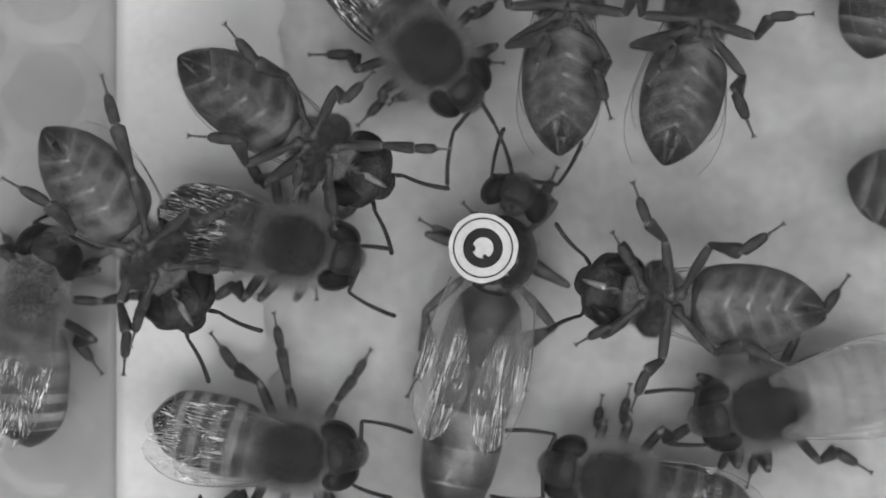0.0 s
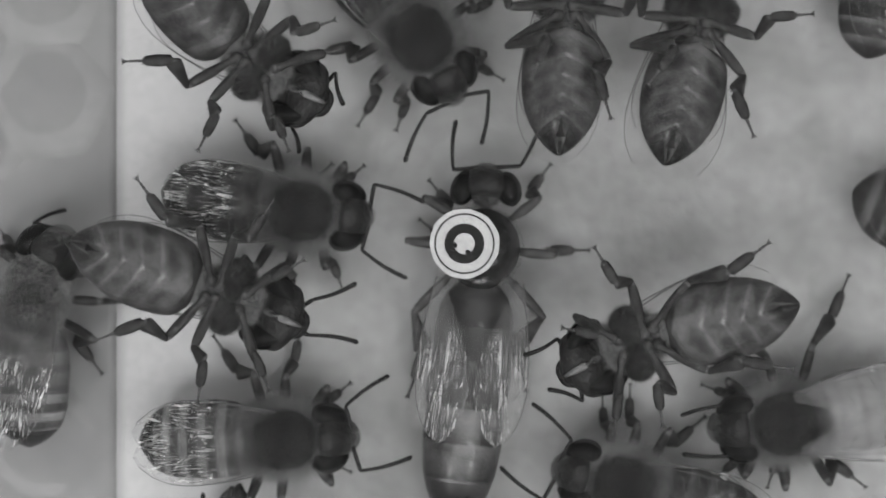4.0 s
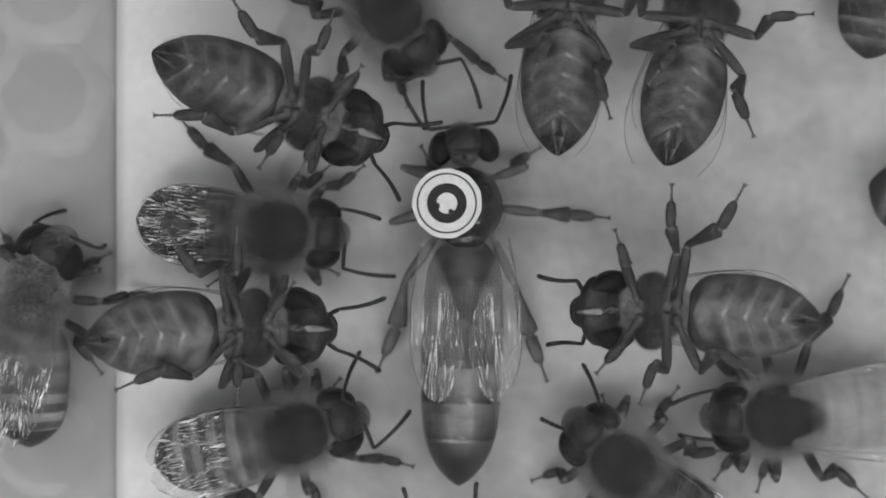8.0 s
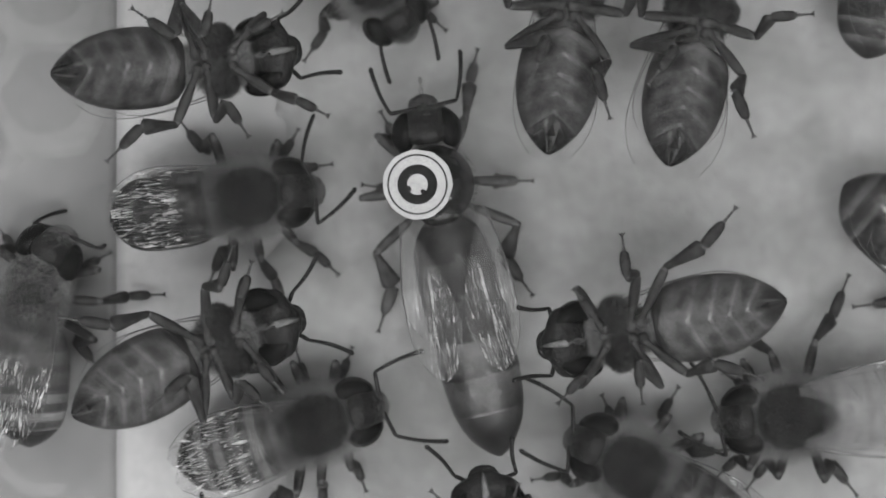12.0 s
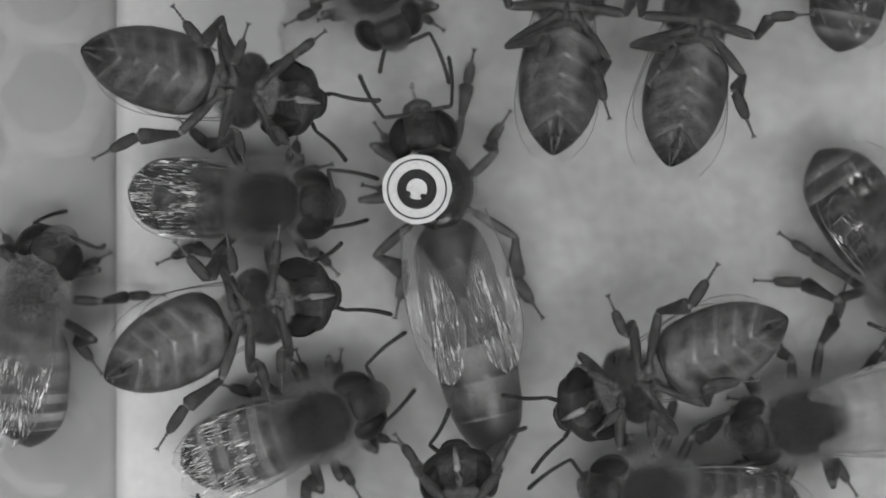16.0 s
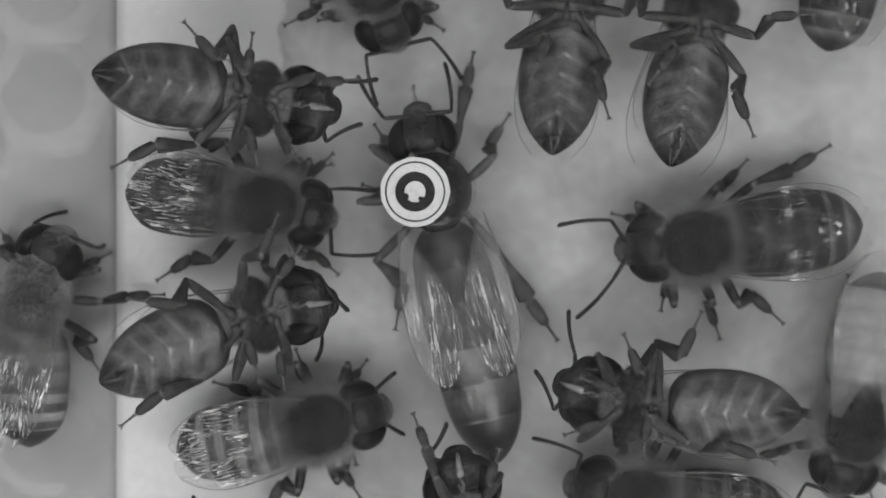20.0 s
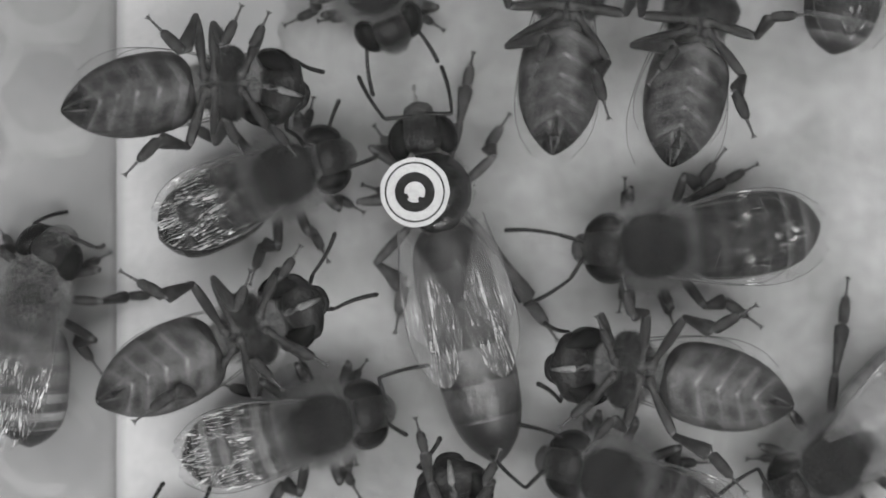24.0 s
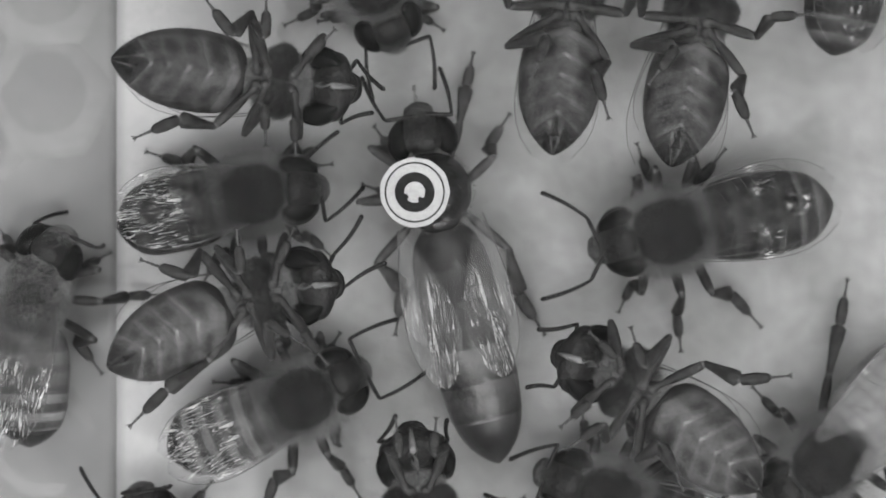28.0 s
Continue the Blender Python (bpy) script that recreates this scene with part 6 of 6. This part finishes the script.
    bee_walk(bees['walker_e'],
        rows=[(0, 7.9, -10.92, 164, 5.2, -2.8), (1, 8.04, -10.92, 163.1, 5.5, -2.6), (2, 8.04, -10.92, 162.6, 4.7, -1.9), (3, 8.57, -11.05, 168.4, 2.7, -1.4), (3.5, 8.71, -11.32, 167.4, 6.2, -3.5), (5.5, 7.9, -10.39, 150.1, 4.5, -2.5), (6, 8.04, -10.25, 151.5, 11.5, -6.6), (7, 7.9, -10.39, 152.5, 12.6, -5.8), (8, 8.44, -10.12, 138, -1, 0.4), (9, 7.77, -10.39, 151.7, 4.9, -2.3), (10, 7.77, -10.65, 150.4, 16, -6.5), (11, 7.77, -10.79, 154, 11.1, -5.7), (12, 8.97, -10.25, 149.4, 11.6, -7.3), (12.5, 8.44, -10.12, 153.5, 11, -7.1), (14.5, 10.04, -10.79, 171.9, 11.7, -6.5), (15, 9.77, -11.19, 169.8, 8.7, -5.2), (16, 9.91, -11.59, 172.8, 2, -1.2), (17, 10.17, -11.46, 173.8, 6.9, -4.1), (18, 10.57, -11.46, 175.3, 10.7, -6.5), (19, 10.17, -11.59, 173.1, 8.6, -4.8), (20, 9.24, -11.72, 170.3, -0.7, 0.4), (21, 8.71, -13.86, 151.8, 3.7, -2.2), (21.5, 8.17, -13.59, 153.3, 7.2, -4.2), (23.5, 7.64, -10.92, 154.4, 7.1, -4.5), (24, 7.9, -10.79, 157.3, 15.5, -10), (25, 7.1, -10.52, 149, 10.1, -6.1), (26, 6.84, -11.59, 149.3, 6.5, -3.7), (27, 7.1, -11.99, 149.2, 3.2, -2.1), (28, 7.77, -11.72, 158.4, 2.6, -1.5)],
        feet={'fore_b': [(0, 7.7, -7.1), (12.5, 7.7, -7.1), (14.5, 8.4, -7.9), (15, 8.4, -8)]},
        feelers={'a': [(0, 2.2, -11.7), (1, 3.9, -11.7), (2, 4.4, -11.7), (3, 3.8, -11.7), (3.5, 2.7, -10.9), (5.5, 2.9, -9), (6, 2.4, -11), (7, 3.6, -9), (8, 4.6, -8), (9, 2.8, -11.2), (10, 3.9, -10), (11, 3, -11.7), (12, 3.6, -9.5), (12.5, 3.6, -10.9), (14.5, 4.7, -12), (15, 4.4, -12), (16, 4.7, -12.8), (23.5, 2.1, -10.6), (24, 2.1, -9.5), (25, 1.1, -10.2), (26, 1, -9.9), (27, 2.3, -9.4), (28, 1.9, -11.6)],
                 'b': [(0, 2.8, -8.6), (1, 3.5, -8.7), (2, 3.8, -10.2), (3, 2.7, -9.4), (3.5, 4.2, -8.1), (5.5, 4.2, -5.5), (6, 2.6, -7.1), (7, 5.9, -6), (8, 6.6, -5.4), (9, 3.5, -8), (10, 3.5, -7.7), (11, 3.2, -7.9), (12, 3.9, -6.1), (12.5, 3.4, -7.4), (14.5, 3.7, -10.2), (15, 3.4, -9.9), (16, 4, -11.4), (23.5, 3.4, -8.4), (24, 3.5, -8.3), (25, 3.8, -7.4), (26, 3.6, -8.4), (27, 4.5, -8.5), (28, 3.1, -10)]}, nods=[(0, -16), (24, -30), (28, -34)])
    bee_walk(bees['walker_g'],
        rows=[(0, 27, 1.36, -13.9, 3, -1.8), (1, 27.4, 2.16, -17.4, -2.2, 1.3), (2, 27.93, 0.56, -17.3, -2.4, 1.4), (3, 27.13, -0.24, -23.2, -4.3, 2.6), (5.5, 26.86, 0.03, -19.7, 2.8, -1.7), (7, 26.6, 0.03, -19.7, 2.8, -1.7), (8, 27.93, 0.56, -18.4, -0, 0), (9, 27.13, 0.56, -18.6, 0.3, -0.2), (10, 27.13, 0.56, -19.6, 2.4, -1.5), (11, 26.2, -1.41, -33.3, 2.7, -1.6), (12, 25.27, -2.09, -40.3, -0.6, 0.4), (12.5, 24.4, -2.3, -43, 0.7, -0.4), (14.5, 20.95, -2.63, -57.2, -1.8, 1.1), (15, 21.53, -2.89, -54.2, -4.8, 2.7), (15.5, 20.8, -2.5, -55.5, -4.8, 2.7), (16, 22.25, -2.09, -58.6, -4.5, 2.6), (16.5, 20.74, -0.94, -82.9, -9.4, 5.1), (17, 20.45, 1.09, -92, -18.3, 12.3), (17.5, 18.18, 1.76, -127.6, -20, 12.6), (18, 17.25, 1.23, -149.3, -19.4, 12.2), (19, 14.45, 0.83, -175.3, -3.5, 2), (20, 11.91, 0.29, -174.1, -0.9, 0.6), (21, 11.24, 0.29, -178.6, 2.6, -1.8), (21.5, 11.38, 0.69, -181.6, 3.1, -2.1), (23.5, 10.84, 0.69, -176.1, -2.2, 1.4), (24, 9.91, 0.16, -175.1, -4.2, 2.7), (25, 9.91, 0.43, -175.1, -4.1, 2.8), (26, 10.17, 0.83, -174.6, -5, 3.2), (27, 10.57, 0.83, -170.8, -1.4, 0.9), (28, 10.57, 0.83, -167.7, 5.1, -3.2)],
        feet={'fore_a': [(19, 13.7, -2.2)],
              'fore_b': [(17, 17.1, -1.7), (18, 14.7, 4.3), (20, 8.2, 1.7), (24, 8.8, 3.4), (25, 7.5, 5.9), (26, 9.2, 3.4), (28, 9.2, 3.4)],
              'hind_a': [(21, 14.1, -2.2)],
              'hind_b': [(17, 15.2, 6.5), (18, 20.4, 7.7), (19, 18.7, 5.1), (20, 18.7, 5), (21, 18.7, 5)],
              'mid_a': [(18, 16.8, -9.5), (19, 17.2, -3), (24, 11.2, -3.8), (25, 11.2, -3.8), (26, 11.2, -4.1), (28, 11.5, -4.9)],
              'mid_b': [(16, 15.3, 1.4), (17, 15.5, 0.2), (19, 14.7, 4.3), (20, 14.7, 4.3), (21, 14.7, 4.2), (24, 15.2, 4.1)]},
        feelers={'a': [(17, 20.9, -3.7), (18, 11.6, -2.9), (19, 8.2, -1.7), (20, 6.2, -3.4), (21, 4.2, -0.9), (21.5, 4.6, -0.3), (23.5, 5, -2.3), (24, 3.8, -2.7), (25, 3.4, -1.4), (26, 3.2, -0.5), (27, 5.7, -3.3), (28, 4.6, -2.4)],
                 'b': [(17, 17.2, -2.2), (18, 10.9, 2.2), (19, 9.1, 3.5), (20, 5.4, 1.1), (21, 5.6, 3.2), (21.5, 5.9, 4.3), (23.5, 3.8, 1.4), (24, 2.8, 0.9), (25, 3.4, 2.6), (26, 4.2, 3.6), (27, 3.9, 0.4), (28, 4.6, 2.7)]}, nods=[(0, -30), (28, -34)])
    bee_walk(bees['clinging_f'],
        rows=[(0, -0.36, -16.78, 94.4, 3.5, -2), (8, 0.41, -15.76, 94.4, 3.5, -2), (9, 2.08, -13.96, 94.4, 3.5, -2), (10, 2.46, -14.34, 94.4, 3.5, -2), (11, 2.98, -14.86, 94.4, 3.5, -2), (12, 2.21, -13.65, 94.4, 3.5, -2), (12.5, 0.92, -13.24, 94.4, 3.5, -2), (14.5, 0.8, -12.42, 94.4, 3.5, -2), (15, 0.54, -12.93, 94.4, 3.5, -2), (16, 0.92, -12.47, 94.4, 3.5, -2), (17, 0.15, -12.04, 94.4, 3.5, -2), (18, 1.44, -12.81, 94.4, 3.5, -2), (19, 1.82, -12.81, 94.4, 3.5, -2), (20, 1.05, -12.73, 94.4, 3.5, -2), (21, 0.67, -12.29, 94.4, 3.5, -2), (21.5, 0.8, -12.42, 94.4, 3.5, -2), (23.5, 0.67, -12.98, 94.4, 3.5, -2), (24, 0.67, -13.06, 94.4, 3.5, -2), (25, -0.1, -12.93, 94.4, 3.5, -2), (26, -0.74, -12.73, 94.4, 3.5, -2), (27, -0.87, -12.37, 94.4, 3.5, -2), (28, -1.05, -11.65, 94.4, 3.5, -2)],
        feet={'fore_a': [(12, -0.5, -10.7), (14.5, -2.2, -8.1), (15, -2.1, -8.1), (17, -2.1, -8.3), (19, -1.1, -8), (20, -1.3, -7.3), (21, -1.3, -7.3), (23.5, -1.1, -8), (24, -1.2, -7.5), (25, -1.3, -6.8), (26, -1.4, -7.3), (28, -2.1, -7.5)],
              'fore_b': [(12, 3.3, -10.4), (14.5, 3, -8.1), (15, 3, -8.3), (17, 2.5, -8.7), (19, 2.8, -8.9), (20, 2.5, -8.9), (21, 2.5, -8.9), (26, 0.4, -9.4), (28, -0.3, -7.5)]},
        feelers={'a': [(12, -0.8, -8.8), (12.5, -0.4, -7.8), (14.5, 0.1, -7.3), (15, 0.4, -7.3), (16, 0.3, -7.1), (18, 0.8, -7.7), (21, -0.1, -7.8), (24, -0.1, -8.4), (25, -0.5, -7.9), (26, -0.9, -8.3), (27, -0.9, -5.7), (28, -2.1, -7.4)],
                 'b': [(12, 3.1, -8.4), (12.5, 2.4, -8.8), (14.5, 2.9, -8.8), (15, 2.7, -9.1), (16, 3.9, -7.9), (18, 2.9, -9.1), (21, 2.2, -8.8), (24, 2.4, -9.8), (25, 1.7, -9.1), (26, 1.8, -8.8), (27, 0.8, -7.9), (28, 0.2, -7.6)]})
    bee_walk(bees['walker_h'],
        rows=[(0, -12.26, -17.6, 102.8, 6, -3.7), (22, -12.26, -17.33, 102.8, 6, -3.7), (23.5, -11.99, -15.99, 102.8, 6, -3.7), (24, -11.94, -15.59, 102.8, 6, -3.7), (25, -11.46, -15.99, 102.8, 6, -3.7), (26, -11.32, -15.59, 102.8, 6, -3.7), (27, -11.86, -15.46, 102.8, 6, -3.7), (28, -13.54, -14.47, 102.8, 6, -3.7)],
        feet={},
        feelers={'a': [(24, -13.2, -11), (26, -12.3, -10.4), (28, -17.2, -10.3)],
                 'b': [(24, -11, -11.2), (26, -10.2, -10.9), (28, -12.8, -11.2)]})
    bee_walk(bees['walker_i'],
        rows=[(0, 21.44, 16.26, 81.9, 4.4, -2.7), (12.5, 21.39, 16.26, 81.9, 4.4, -2.7), (14.5, 20.72, 16.45, 81.9, 4.4, -2.7), (15, 20.05, 16.58, 81.9, 4.4, -2.7), (16, 20.05, 16.58, 81.9, 4.4, -2.7), (17, 20.32, 16.45, 81.9, 4.4, -2.7), (18, 19.79, 16.45, 81.9, 4.4, -2.7), (19, 19.52, 16.66, 81.9, 4.4, -2.7), (20, 19.57, 16.61, 81.9, 4.4, -2.7), (21, 19.52, 16.72, 81.9, 4.4, -2.7), (21.5, 19.65, 16.58, 81.9, 4.4, -2.7), (23.5, 19.79, 16.48, 81.9, 4.4, -2.7), (28, 19.81, 16.42, 81.9, 4.4, -2.7)],
        feet={},
        feelers={})
    bee_walk(bees['clinging_d'],
        rows=[(0, 5.64, 11.38, 86.5, -1.3, 0.8), (10, 5.64, 11.38, 86, -0.2, 0.1), (11, 5.64, 11.38, 85.8, 0.3, -0.2), (12, 5.64, 11.38, 84.5, 3.1, -1.9), (12.5, 5.64, 11.38, 85.7, 0.5, -0.3), (17, 5.64, 11.38, 85.3, 1.3, -0.8), (28, 5.64, 11.38, 85.3, 1.3, -0.8)],
        feet={'hind_a': [(0, 3.9, 7.5), (28, 3.9, 7.5)],
              'hind_b': [(0, 7.4, 5.8), (28, 7.3, 5.8)]},
        feelers={})
    bee_walk(bees['clinging_e'],
        rows=[(0, 11.67, 10.65, 79.1, 4.8, -2.9), (8, 11.67, 10.65, 79.4, 4, -2.4), (12, 11.67, 10.65, 79.9, 2.9, -1.8), (28, 11.67, 10.65, 80.3, 2.1, -1.3)],
        feet={'hind_a': [(0, 9.1, 7.3), (28, 9.1, 7.3)],
              'hind_b': [(0, 13.7, 5), (28, 13.7, 5)]},
        feelers={})
    bee_walk(bees['walker_f'],
        rows=[(0, -19.2, -2.11, 77.4, -20.2, 11.2), (28, -19.2, -2.11, 77.4, -20.2, 11.2)],
        feet={'fore_b': [(0, -16.1, -0.2), (28, -16.1, -0.2)],
              'hind_b': [(0, -16.5, -6), (28, -16.5, -6)],
              'mid_b': [(0, -13.5, -2.2), (28, -13.5, -2.2)]},
        feelers={'a': [(0, -18.2, 1.9), (28, -18.1, 1.8)],
                 'b': [(0, -16.3, 0.2), (28, -16.4, 0.2)]}, tip_z=0.4)


motions()
